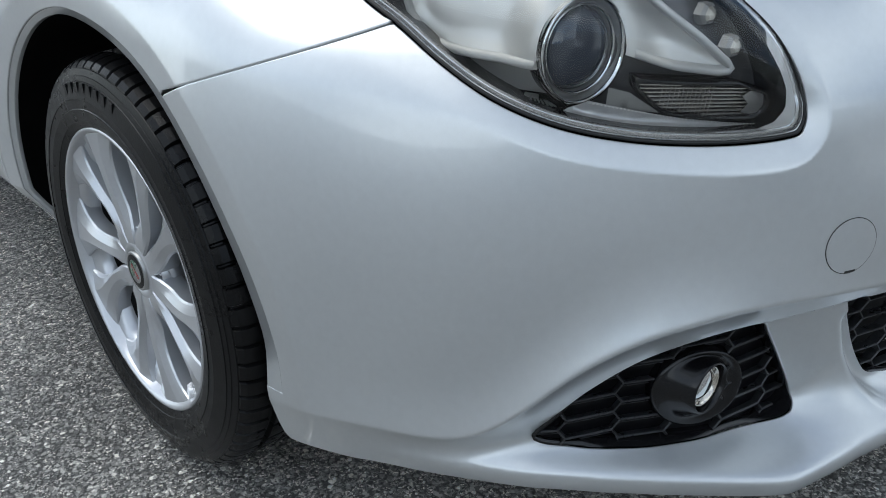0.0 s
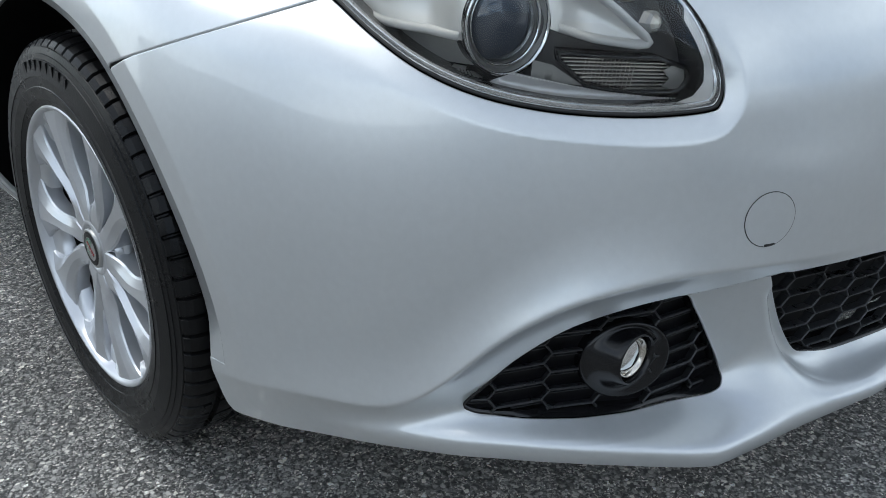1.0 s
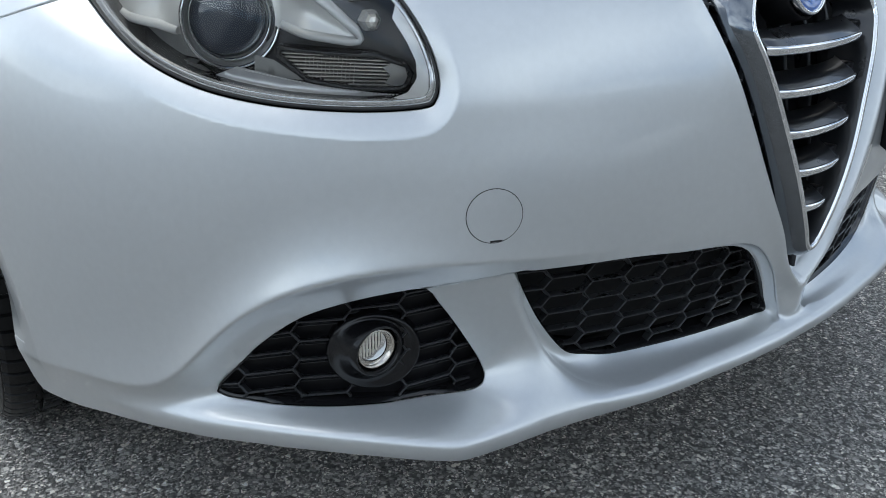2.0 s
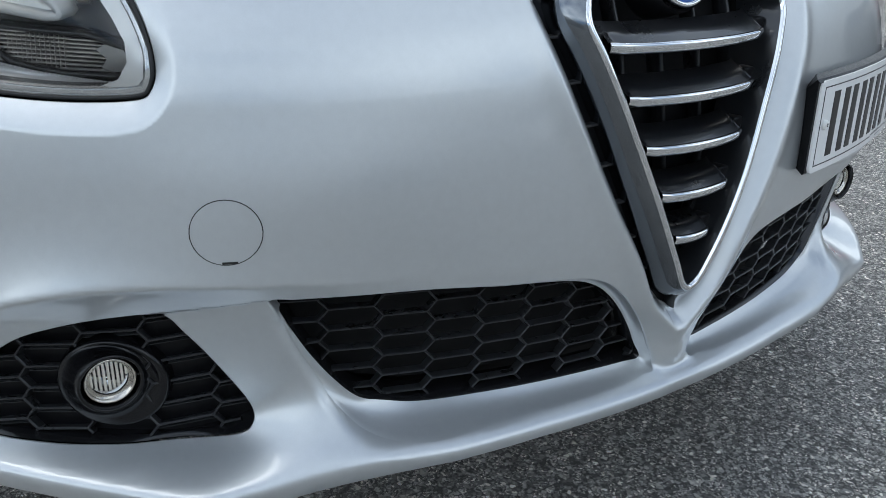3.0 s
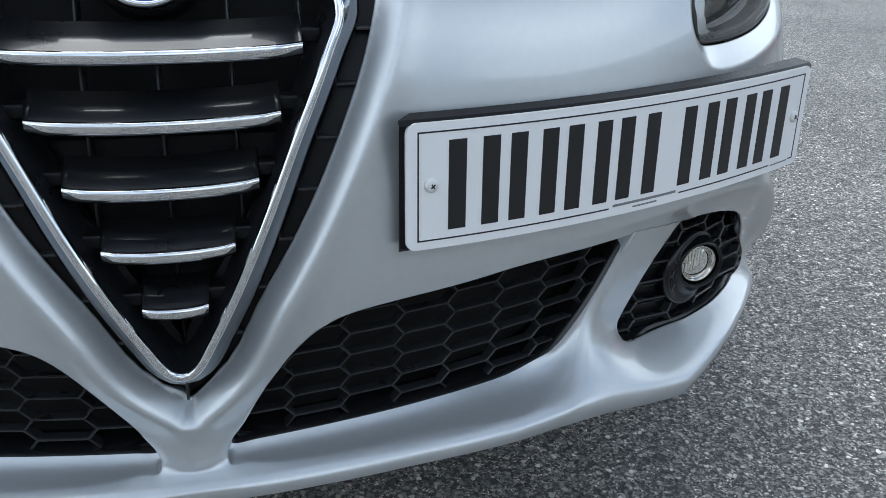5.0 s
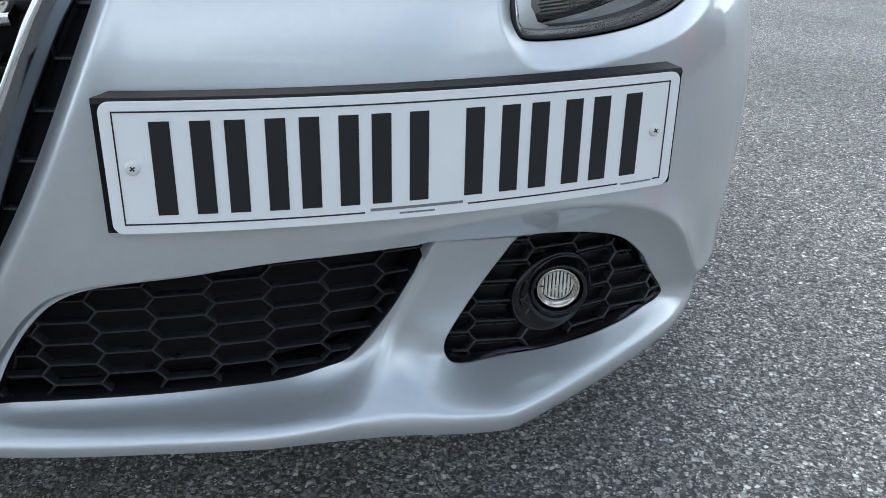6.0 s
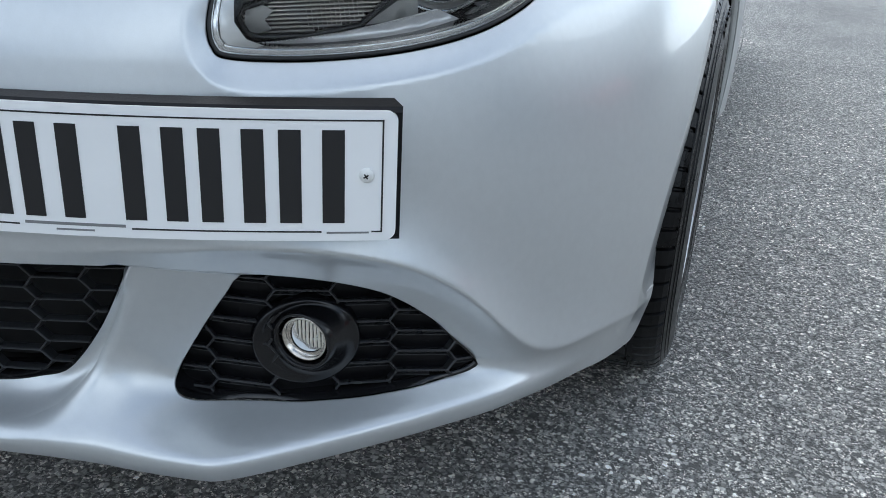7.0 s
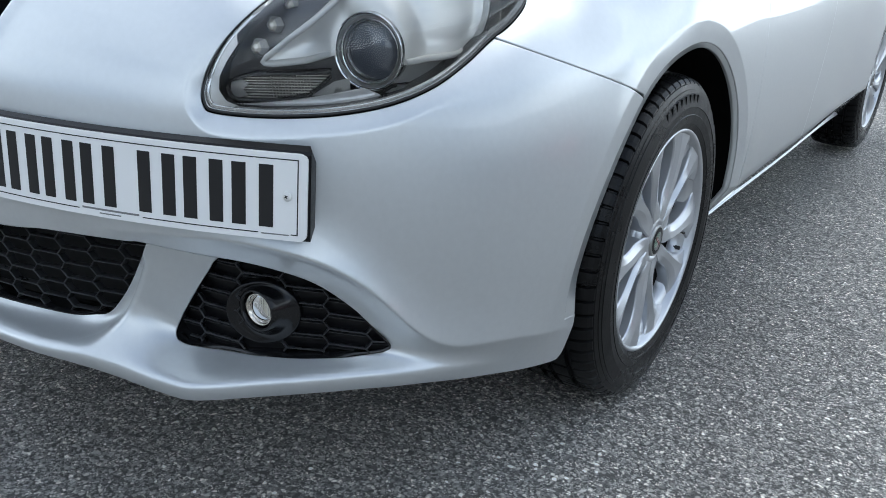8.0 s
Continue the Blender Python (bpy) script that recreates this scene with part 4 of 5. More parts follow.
def grille_core():
    zs = np.linspace(0.330, 0.765, 34)
    rows = []
    for k, d in ((0.002, 0.004), (-0.001, 0.030), (-0.012, 0.070)):
        half = [(max(0.0, float(grille_edge(z)) + k), edge_y(z) + d, float(z)) for z in zs]
        rows.append([(-a, b, c) for a, b, c in reversed(half)] + half[1:])
    part("grille_surround", bands(rows, False), BLACK, grille, "black recessed wall")
    # backing sheet whose near-black colour gives the shade behind the slats
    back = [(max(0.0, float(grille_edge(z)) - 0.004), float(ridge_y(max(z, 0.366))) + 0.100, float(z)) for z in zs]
    part("grille_back", strip(back, [(-a, b, c) for a, b, c in back], False), DARK, grille, "near-black sheet, painted shade behind the slats")
    for x in (-0.118, -0.059, 0.0, 0.059, 0.118):
        z0 = max(float(np.interp(abs(x), grille_edge(zs), zs)) + 0.02, 0.335)
        run = np.linspace(z0, 0.765, 10)
        bar = [[(x + dx, float(ridge_y(max(z, 0.366))) + 0.056 + dy, z) for z in run] for dx, dy in ((-0.0017, 0.004), (-0.0011, 0.0), (0.0011, 0.0), (0.0017, 0.004), (0.0017, 0.022), (-0.0017, 0.022))]
        part("upright", bands(bar + bar[:1], False), RIB, grille, "thin black upright bar")
    for side in (-1, 1):
        # the blanked strip between frame and body, with its ledges
        run = np.linspace(0.345, 0.765, 30)
        outer = [(side * (float(grille_edge(z)) + 0.002), edge_y(z) + 0.012, z) for z in run]
        inner = [(side * max(0.0, float(grille_edge(z)) - 0.050), edge_y(z) + 0.020, z) for z in run]
        part("side_blank", strip(outer, inner, False), BLACK, grille, "black blanking strip beside the frame")
        for z in (0.685, 0.643, 0.601, 0.559, 0.517, 0.475, 0.433, 0.391):
            x0, x1 = float(grille_edge(z)) - 0.036, float(grille_edge(z)) - 0.001
            y = edge_y(z)
            part("rung", box(min(x0 * side, x1 * side), max(x0 * side, x1 * side), y + 0.006, y + 0.020, z - 0.0012, z + 0.0012, 0.0004), RIB, grille, "narrow black rung")
    foot = [(max(0.0, float(grille_edge(z)) - 0.001), edge_y(z) + 0.008 + 0.10 * (z - 0.33), float(z)) for z in np.linspace(0.330, 0.372, 8)]
    part("tip_blank", strip(foot, [(-a, b, c) for a, b, c in foot], False), BLACK, grille, "black infill under the tip")
    part("tip_web", box(-0.0012, 0.0012, 0.0165, 0.030, 0.333, 0.372, 0.0004), RIB, grille, "thin web under the tip")
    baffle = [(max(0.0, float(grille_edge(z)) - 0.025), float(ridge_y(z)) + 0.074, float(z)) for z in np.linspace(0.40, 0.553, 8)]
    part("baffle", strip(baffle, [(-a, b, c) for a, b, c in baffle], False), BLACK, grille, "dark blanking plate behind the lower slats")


grille_core()


def badge():
    m = Matrix.Translation((0, float(ridge_y(0.70)) + 0.004, 0.7025)) @ pose(0, 0, 0, -17, 0, 0) @ pose(0, 0, 0, 0, 0, -90)
    b = part("badge", moved(lathe([(0.041, -0.014), (0.0405, -0.002), (0.038, 0.001), (0.0355, 0.0), (0.0345, -0.003)], 56), m), CHROME, grille, "round chrome-rimmed badge")
    part("field", moved(lathe([(0.0350, -0.002), (0.026, 0.0005), (0.0255, -0.0005), (0.0, -0.0005)], 48), m), BLUE, b, "blue enamel ring")
    part("wedge", moved(lathe([(0.0345, -0.0012), (0.027, 0.0012)], 18, 2.2, 3.6), m), GREEN, b, "green enamel field")
    part("badge_cup", moved(lathe([(0.045, -0.05), (0.0445, -0.012), (0.041, -0.010)], 48), m), BLACK, b, "black badge mount")


badge()


# ---- number plate ----
def plate_place(u, v, out=0.0):
    """A point of the bent plate: u along it from its middle, v up, out towards the viewer."""
    x = 0.4357 + u * 0.9455
    y = 0.0675 + 0.3444 * (x - 0.4357) + 0.427 * (x - 0.4357) ** 2 + 0.035 * v
    n = Vector((0.31, -0.95, 0.03)).normalized()
    return (x + n.x * out, y + n.y * out, 0.5215 + v + n.z * out)


def slab(u0, u1, v0, v1, o0, o1, r=0.0, cuts=16):
    """A bent block with rounded corners in outline."""
    def ring(k, out):
        pts = []
        for cu, cv, a0 in ((u1 - r, v1 - r, 0), (u0 + r, v1 - r, 90), (u0 + r, v0 + r, 180), (u1 - r, v0 + r, 270)):
            pts += [(cu + (r - k) * math.cos(radians(a0 + a)), cv + (r - k) * math.sin(radians(a0 + a))) for a in (np.linspace(0, 90, 6) if r else [45])]
        p = dense(pts, 0.03)
        return [plate_place(a, b, out) for a, b in p], p
    lo, _ = ring(0, o0)
    hi, flat = ring(0.0, o1)
    v, f = bands([lo, hi])
    t, tf, _ = filled(flat, (), 0.03) if (u1 - u0) > 0.06 else (None, None, None)
    o = len(v)
    if t is None:
        v, f = v, f + [tuple(range(len(lo), 2 * len(lo)))]
    else:
        v = v + [plate_place(a, b, o1) for a, b in t]
        f = f + [tuple(o + i for i in q) for q in tf]
    bm = bmesh.new()
    for p in v:
        bm.verts.new(p)
    bm.verts.ensure_lookup_table()
    for q in f:
        try:
            bm.faces.new([bm.verts[i] for i in q])
        except ValueError:
            pass
    bmesh.ops.remove_doubles(bm, verts=bm.verts[:], dist=1e-6)
    bmesh.ops.recalc_face_normals(bm, faces=bm.faces[:])
    bm.verts.index_update()
    out = [tuple(p.co) for p in bm.verts], [tuple(p.index for p in q.verts) for q in bm.faces]
    bm.free()
    return out


def number_plate():
    pl = part("number_plate", slab(-0.2585, 0.2585, -0.0555, 0.0555, 0.0, 0.0045, 0.009), WHITE, car, "white number plate with black characters, on a black holder", False)
    holder = []
    for k, (a, b) in enumerate(((-0.2635, 0.2615),)):
        us = np.linspace(a, b, 24)
        for v0, v1 in ((-0.0560, 0.0578),):
            back = [[], []]
            rows = [[(plate_place(u, v1 - 0.004, 0.004)) for u in us], [plate_place(u, v1, 0.0) for u in us],
                    [tuple(np.array(plate_place(u, v1 + 0.0025, -0.002)) + [-0.012 * u / 0.26, 0.008, 0.001]) for u in us],
                    [tuple(np.array(plate_place(u, v1 - 0.02, -0.01)) + [-0.012 * u / 0.26, 0.014, 0]) for u in us],
                    [tuple(np.array(plate_place(u, v0 + 0.01, -0.01)) + [-0.012 * u / 0.26, 0.014, 0]) for u in us],
                    [plate_place(u, v0, 0.0) for u in us], [plate_place(u, v0 + 0.003, 0.002) for u in us], [(plate_place(u, v1 - 0.004, 0.002)) for u in us]]
            n = len(us)
            vv, ff = bands(rows, False)
            ff += [tuple(k * n for k in range(8)), tuple(k * n + n - 1 for k in range(8))[::-1]]
            holder.append((vv, ff))
    part("holder", joined(*holder), BLACK, pl, "black plastic plate holder", False)
    # thin border line, broken at the maker's marks
    t = 0.0013
    for u0, u1, v0, v1 in ((-0.2470, 0.2470, 0.0467, 0.0467 + t), (-0.2470, -0.043, -0.0480, -0.0480 + t), (0.051, 0.201, -0.0480, -0.0480 + t), (0.240, 0.247, -0.0480, -0.0480 + t),
                           (-0.2483, -0.2470, -0.0480, 0.0480), (0.2470, 0.2483, -0.0480, 0.0480)):
        part("border", slab(u0, u1, v0, v1, 0.0040, 0.0049), INK, pl, "thin black border line", False)
    # each character stands as two plain upright bars
    for k, c in enumerate((-0.194, -0.133, -0.072, -0.011, 0.072, 0.133, 0.194)):
        for e in (-0.0165, 0.0165):
            part("bar", slab(c + e - 0.0085, c + e + 0.0085, -0.0395, 0.0395, 0.0040, 0.0050), INK, pl, "black character bar", False)
    for u0, u1, v0, v1 in ((-0.038, 0.046, -0.0465, -0.0440), (-0.012, 0.020, -0.0510, -0.0494), (0.205, 0.238, -0.0490, -0.0474)):
        part("small_print", slab(u0, u1, v0, v1, 0.0040, 0.0048), GREY_INK, pl, "fine grey print line", False)
    for u in (-0.2357, 0.2357):
        cap = []
        p = Vector(plate_place(u, 0.002, 0.0045))
        m = Matrix.Translation(p) @ pose(0, 0, 0, 0, 0, -72)
        s = part("screw_cap", moved(lathe([(0.0062, -0.0005), (0.0060, 0.002), (0.0048, 0.0035), (0.0015, 0.004), (0.0002, 0.004)], 24), m), NYLON, pl, "white plastic screw cap")
        for a in (35, 125):
            part("screw_slot", moved(box(0.0037, 0.0044, -0.0024, 0.0024, -0.0006, 0.0006), m @ pose(0, 0, 0, a, 0, 0)), INK, s, "dark cross slot", False)


number_plate()


# ---- headlamps ----
_lg = np.linspace(LAMP_CUT[:, 0].min() + 0.0005, LAMP_CUT[:, 0].max() - 0.0005, 160)
_low, _top = [], []
for _x in _lg:
    _hits = [a[1] + (b[1] - a[1]) * (_x - a[0]) / (b[0] - a[0]) for a, b in zip(LAMP_CUT, np.roll(LAMP_CUT, -1, 0)) if (a[0] > _x) != (b[0] > _x)]
    _low.append(min(_hits))
    _top.append(max(_hits))


def lamp_depth(s, z):
    """The cover stands more upright than the skin round it and meets it along its edge."""
    s, z = np.broadcast_arrays(np.abs(np.asarray(s, float)), np.asarray(z, float))
    lo, hi = np.interp(s, _lg, _low), np.interp(s, _lg, _top)
    u = np.clip((z - lo) / np.maximum(hi - lo, 0.004), 0, 1)
    full = np.clip(-edge_distance(LAMP_CUT, s, z) / 0.045, 0, 1)
    return depth(s, np.where((z > lo) & (z < hi), lo + (hi - lo) * (0.12 * u + 0.88 * u ** 4), z)) - 0.013 * full * (2 - full)


def lamp_skin(s, z, inward=0.0):
    return on_plan(np.asarray(s, float), np.asarray(z, float), lamp_depth(s, z) + inward)


def sunk(p):
    """(s, z) of a place on the car's left and how far it lies under the cover there."""
    k = int(np.argmin(np.hypot(_tx - p[0], _ty - p[1])))
    d = -(p[0] - _tx[k]) * _gy[k] + (p[1] - _ty[k]) * _gx[k]
    return float(_s[k]), float(p[2]), float(d - lamp_depth(_s[k], p[2]))


def headlamp(side):
    hold = new("headlamp")
    hold.parent = car
    tagged(hold, "clear headlamp with round projector in a silver bezel")
    ring = LAMP_CUT * [side, 1]
    inner = grow(LAMP_CUT, -0.0048) * [side, 1]
    lens_in = grow(LAMP_CUT, -0.0085) * [side, 1]

    def sk(p, d):
        return lamp_skin(p[:, 0], p[:, 1], d)

    part("seal", bands([sk(ring, 0.010), sk(grow(LAMP_CUT, -0.002) * [side, 1], 0.004), sk(inner, 0.0045), sk(inner, 0.02)]), SEAL_GAP, hold, "black rubber seal")
    v, f, loops = filled(grow(LAMP_CUT, -0.0045) * [side, 1], (), 0.014)
    bulge = np.clip(edge_distance(LAMP_CUT, np.abs(v[:, 0]), v[:, 1]) / 0.05, 0, 1)
    lens = part("lens", (lamp_skin(v[:, 0], v[:, 1], 0.0065 - 0.003 * bulge), [tuple(t) for t in f]), LENS, hold, "clear polycarbonate cover")
    lens.visible_shadow = False
    # clear rim with fine ridges, then the dark bowl
    rows = [sk(grow(LAMP_CUT, -k) * [side, 1], d) for k, d in ((0.0045, 0.0075), (0.0062, 0.0100), (0.0068, 0.0092), (0.0084, 0.0115), (0.0090, 0.0108), (0.0120, 0.016))]
    part("rim", bands(rows), RIMSILVER, hold, "ridged silver rim inside the cover")
    vb, fb, _ = filled(grow(LAMP_CUT, -0.0115) * [side, 1], (), 0.02)
    part("bowl", (lamp_skin(vb[:, 0], vb[:, 1], 0.075), [tuple(t) for t in fb]), BOWL, hold, "black inner bowl")
    part("bowl_wall", bands([sk(grow(LAMP_CUT, -0.0118) * [side, 1], 0.0155), sk(grow(LAMP_CUT, -0.0115) * [side, 1], 0.078)]), GLOSS_BLACK, hold, "black side wall")
    # silver bezel with its spear; it rises to the ring of the projector
    m = Matrix.Translation((0.6585 * side, 0.309, 0.684)) @ pose(0, 0, 0, 0, 0, -90 + 12 * side)
    loop = [m @ Vector((-0.004, 0.0505 * math.cos(a), 0.0505 * math.sin(a))) for a in np.arange(48) * math.pi / 24]
    hole = np.array([sunk(p * Vector((side, 1, 1)))[:2] for p in loop])
    sunk_at = np.array([sunk(p * Vector((side, 1, 1)))[2] for p in loop])
    bez = [(0.750, 0.6815), (0.720, 0.6750), (0.683, 0.6690), (0.642, 0.6635), (0.630, 0.6645), (0.6255, 0.6695), (0.631, 0.678), (0.661, 0.7015), (0.692, 0.722), (0.73, 0.750), (0.77, 0.775), (0.86, 0.800), (0.95, 0.795),
           (0.988, 0.765), (0.984, 0.735), (0.974, 0.704), (0.957, 0.689), (0.940, 0.680), (0.919, 0.676), (0.86, 0.6740), (0.82, 0.671)]

    def bezel_depth(a, b):
        far = np.hypot(a[:, None] - hole[None, :, 0], b[:, None] - hole[None, :, 1])
        w = np.exp(-far / 0.012) + 1e-9
        near = np.minimum(np.maximum((w * sunk_at).sum(1) / w.sum(1), 0.008), 0.058)
        base = 0.030 + 0.012 * np.clip(-edge_distance(np.array(dense(bez, 0.01)), a, b) / 0.02, 0, 1)
        f = step(0.0, 0.045, far.min(1))
        return near * (1 - f) + base * f

    v, f, loops = filled(sided(bez, side), [sided(hole, side)], 0.006)
    bz = part("bezel", (lamp_skin(v[:, 0], v[:, 1], bezel_depth(np.abs(v[:, 0]), v[:, 1])), [tuple(t) for t in f]), BEZEL, hold, "satin silver bezel with a spear tip")
    lp = dense(bez, 0.006)
    lp = np.array([p for p in lp])
    ok = ~inside(grow(hole, 0.004), lp)
    k0 = int(np.argmax(~ok)) if (~ok).any() else 0
    lp, ok = np.roll(lp, -k0, 0), np.roll(ok, -k0)
    lp = lp[ok]
    inn = lp + (grow(dense(bez, 0.006), -0.008) - dense(bez, 0.006))[np.roll(np.arange(len(dense(bez, 0.006))), -k0)[ok]]
    e0, e1 = bezel_depth(lp[:, 0], lp[:, 1]), bezel_depth(inn[:, 0], inn[:, 1])
    rows = [lamp_skin(lp[:, 0] * side, lp[:, 1], e0 + 0.03), lamp_skin(lp[:, 0] * side, lp[:, 1], e0 - 0.0030), lamp_skin((lp[:, 0] * 0.8 + inn[:, 0] * 0.2) * side, lp[:, 1] * 0.8 + inn[:, 1] * 0.2, e0 - 0.0042),
            lamp_skin((lp[:, 0] * 0.25 + inn[:, 0] * 0.75) * side, lp[:, 1] * 0.25 + inn[:, 1] * 0.75, e0 - 0.0042), lamp_skin(inn[:, 0] * side, inn[:, 1], e1 + 0.0005)]
    part("bezel_edge", bands(rows, False), BEZEL_EDGE, bz, "lighter turned edge of the bezel")
    pr = part("projector", moved(lathe([(0.0500, -0.006), (0.0505, 0.0005), (0.0494, 0.0030), (0.0478, 0.0030), (0.0466, -0.001)], 64), m), CHROME, hold, "chrome ringed projector lamp")
    part("inner_ring", moved(lathe([(0.0466, -0.0010), (0.0450, -0.008), (0.0432, -0.0085), (0.0415, -0.0050), (0.0398, -0.0050), (0.0388, -0.008), (0.0385, -0.03)], 64), m), GREYBEZEL, pr, "dark ring inside the chrome")
    part("glass_ring", moved(lathe([(0.0420, -0.0060), (0.0412, -0.0030), (0.0400, -0.0030), (0.0392, -0.0060)], 64), m), CHROME, pr, "thin bright ring")
    part("projector_barrel", moved(lathe([(0.0470, -0.022), (0.0498, -0.004)], 48), m), GLOSS_BLACK, pr, "black barrel")
    part("projector_glass", moved(lathe([(0.0390, -0.012), (0.034, -0.004), (0.026, 0.002), (0.016, 0.0060), (0.006, 0.0080), (0.0003, 0.0085)], 48), m), OPTIC, pr, "dark domed projector glass")
    # indicator with upright and level ribs
    ind = [(0.722, 0.6605), (0.67, 0.6575), (0.613, 0.6545), (0.579, 0.6435), (0.573, 0.634), (0.577, 0.6215), (0.590, 0.6145), (0.64, 0.6165), (0.69, 0.6250), (0.722, 0.650)]

    def sheet(outline, d, fine=0.010):
        v, f, _ = filled(sided(outline, side), (), fine)
        return lamp_skin(v[:, 0], v[:, 1], d if not callable(d) else d(np.abs(v[:, 0]), v[:, 1])), [tuple(t) for t in f]

    ip = part("indicator", sheet(ind, 0.050), BOWL, hold, "dark grey ribbed indicator")
    box_edge = np.array(dense(ind, 0.006))
    part("indicator_frame", bands([lamp_skin(q[:, 0] * side, q[:, 1], d) for q, d in ((box_edge, 0.060), (box_edge, 0.037), (grow(box_edge, -0.004), 0.036), (grow(box_edge, -0.0045), 0.050))]), GLOSS_BLACK, ip, "black frame")

    def ind_at(a, b, d):
        return lamp_skin(np.array(a * side), np.array(b), 0.042 + d)

    field = grow(np.array(dense(ind, 0.004)), -0.0055)
    level = [((0.575, 0.6165 + 0.0036 * q), (0.725, 0.6215 + 0.0036 * q)) for q in range(12)]
    part("level_ribs", ribs(level, field, ind_at, 0.0022, 0.004, 0.0, 40), RIBBED, ip, "level mirror ribs", False)
    upright = [((0.640 + 0.0046 * q, 0.612), (0.634 + 0.0046 * q, 0.660)) for q in range(13)]
    part("upright_ribs", ribs(upright, field, lambda a, b, d: ind_at(a, b, d + 0.0005), 0.0012, 0.004, 0.0, 30), RIBBED, ip, "upright mirror ribs", False)
    part("bright_end", sheet([(0.582, 0.640), (0.580, 0.630), (0.584, 0.622), (0.592, 0.6205), (0.604, 0.624), (0.598, 0.632), (0.606, 0.640), (0.594, 0.646)], 0.040, 0.004), SATIN, ip, "bright end of the reflector", False)
    part("side_plate", sheet([(0.748, 0.6515), (0.726, 0.6468), (0.692, 0.6270), (0.750, 0.6316)], 0.040), GREYBEZEL, hold, "smooth dark plate")
    # smoked floor with its dotted trim, the bright end by the grille, and the fluted wedge below the projector
    foot = [(0.800, 0.6285), (0.768, 0.6400), (0.715, 0.6300), (0.667, 0.6215), (0.620, 0.6155), (0.582, 0.6125), (0.590, 0.6075), (0.62, 0.6065), (0.68, 0.6085), (0.735, 0.6140), (0.77, 0.6195)]
    part("floor_mirror", sheet(foot, lambda a, b: np.clip(0.014 + 2.2 * (b - np.interp(a, _lg, _low) - 0.004), 0.010, 0.036), 0.004), SMOKED, hold, "smoked mirror floor")
    dots = []
    for q in np.linspace(0, 1, 46):
        a = 0.768 - 0.180 * q
        b = float(np.interp(a, [0.588, 0.620, 0.667, 0.715, 0.768], [0.6130, 0.6165, 0.6225, 0.6305, 0.6395]))
        p = Vector(lamp_skin(np.array(a * side), np.array(b), 0.030))
        dots.append(moved(box(-0.0010, 0.0010, -0.0006, 0.0006, -0.0005, 0.0005), Matrix.Translation(p)))
    part("dotted_trim", joined(*dots), BEZEL_EDGE, hold, "dotted bright line", False)
    end_m = [(0.590, 0.706), (0.5745, 0.684), (0.5640, 0.660), (0.5610, 0.640), (0.5620, 0.621), (0.569, 0.6130), (0.585, 0.6120), (0.598, 0.6145), (0.583, 0.6200), (0.574, 0.634), (0.5745, 0.650), (0.583, 0.668), (0.597, 0.690)]
    part("end_mirror", sheet(end_m, 0.014, 0.006), REFLECTOR, hold, "bright end reflector")
    for k in range(12):
        u = k / 11
        a0, b0, a1, b1 = 0.8455 - 0.043 * u, 0.6355 - 0.0015 * u, 0.8455 - 0.024 * min(1, u * 1.15) - 0.010 * u, 0.6362 + 0.0075 * min(1.0, 2 * u) - 0.0045 * u
        q = np.array([(a0 * side, b0), ((a0 - 0.0016) * side, b0), ((a1 - 0.0016) * side, b1), (a1 * side, b1)])
        part("flute", bands([lamp_skin(q[:, 0], q[:, 1], 0.030), lamp_skin(q[:, 0], q[:, 1], 0.034)], True, True), SATIN, hold, "bright flute", False)
    part("lower_bezel", sheet([(0.922, 0.6735), (0.888, 0.655), (0.855, 0.6455), (0.812, 0.6430), (0.812, 0.672), (0.86, 0.6745)], 0.046), GREYBEZEL, hold, "grey lower bezel")
    arc_low = np.array([(0.925, 0.671), (0.888, 0.652), (0.855, 0.6425), (0.82, 0.6400)])
    part("thin_line", bands([lamp_skin(arc_low[:, 0] * side, arc_low[:, 1] + k, 0.034 + d) for k, d in ((0.0, 0.01), (0.0, 0.0), (0.0014, 0.0), (0.0014, 0.012))], False), SATIN, hold, "thin silver line", False)
    # daytime lights: small faceted lenses
    for x, y, z in ((0.553, 0.219, 0.684), (0.549, 0.250, 0.709), (0.546, 0.284, 0.732)):
        mm = Matrix.Translation((x * side, y, z)) @ pose(0, 0, 0, 0, 0, -90 + 10 * side)
        b = part("daytime_light", moved(lathe([(0.0115, -0.008), (0.0110, 0.0), (0.0085, 0.004), (0.0080, 0.002)], 6), mm), GREYBEZEL, hold, "faceted daytime light", False)
        part("light_optic", moved(lathe([(0.0082, 0.001), (0.005, 0.006), (0.0003, 0.008)], 6), mm), FLUTE, b, "clear faceted optic", False)


BEZEL = material("bright_satin_bezel", (0.74, 0.73, 0.70), 0.36, 0.45, vary=0.03, scale=40)
BEZEL_EDGE = material("pale_bezel_edge", (0.56, 0.56, 0.55), 0.45, 0.2, vary=0.03, scale=40)
RIBBED = material("ribbed_reflector", (0.58, 0.56, 0.53), 0.22, 0.8, vary=0.25, scale=200)
RIMSILVER = material("clear_rim", (0.70, 0.70, 0.70), 0.16, 0.85, vary=0.08, scale=30)
REFLECTOR = material("bright_end_reflector", (0.86, 0.86, 0.85), 0.25, 0.25, vary=0.05, scale=120)
BOWL = material("dark_grey_bowl", (0.09, 0.09, 0.094), 0.25, vary=0.2, scale=30)
SMOKED = material("smoked_mirror", (0.74, 0.74, 0.75), 0.22, 0.35, vary=0.15, scale=60)
GREYBEZEL = material("grey_bezel", (0.32, 0.32, 0.31), 0.32, 0.3, vary=0.1)
both(headlamp)

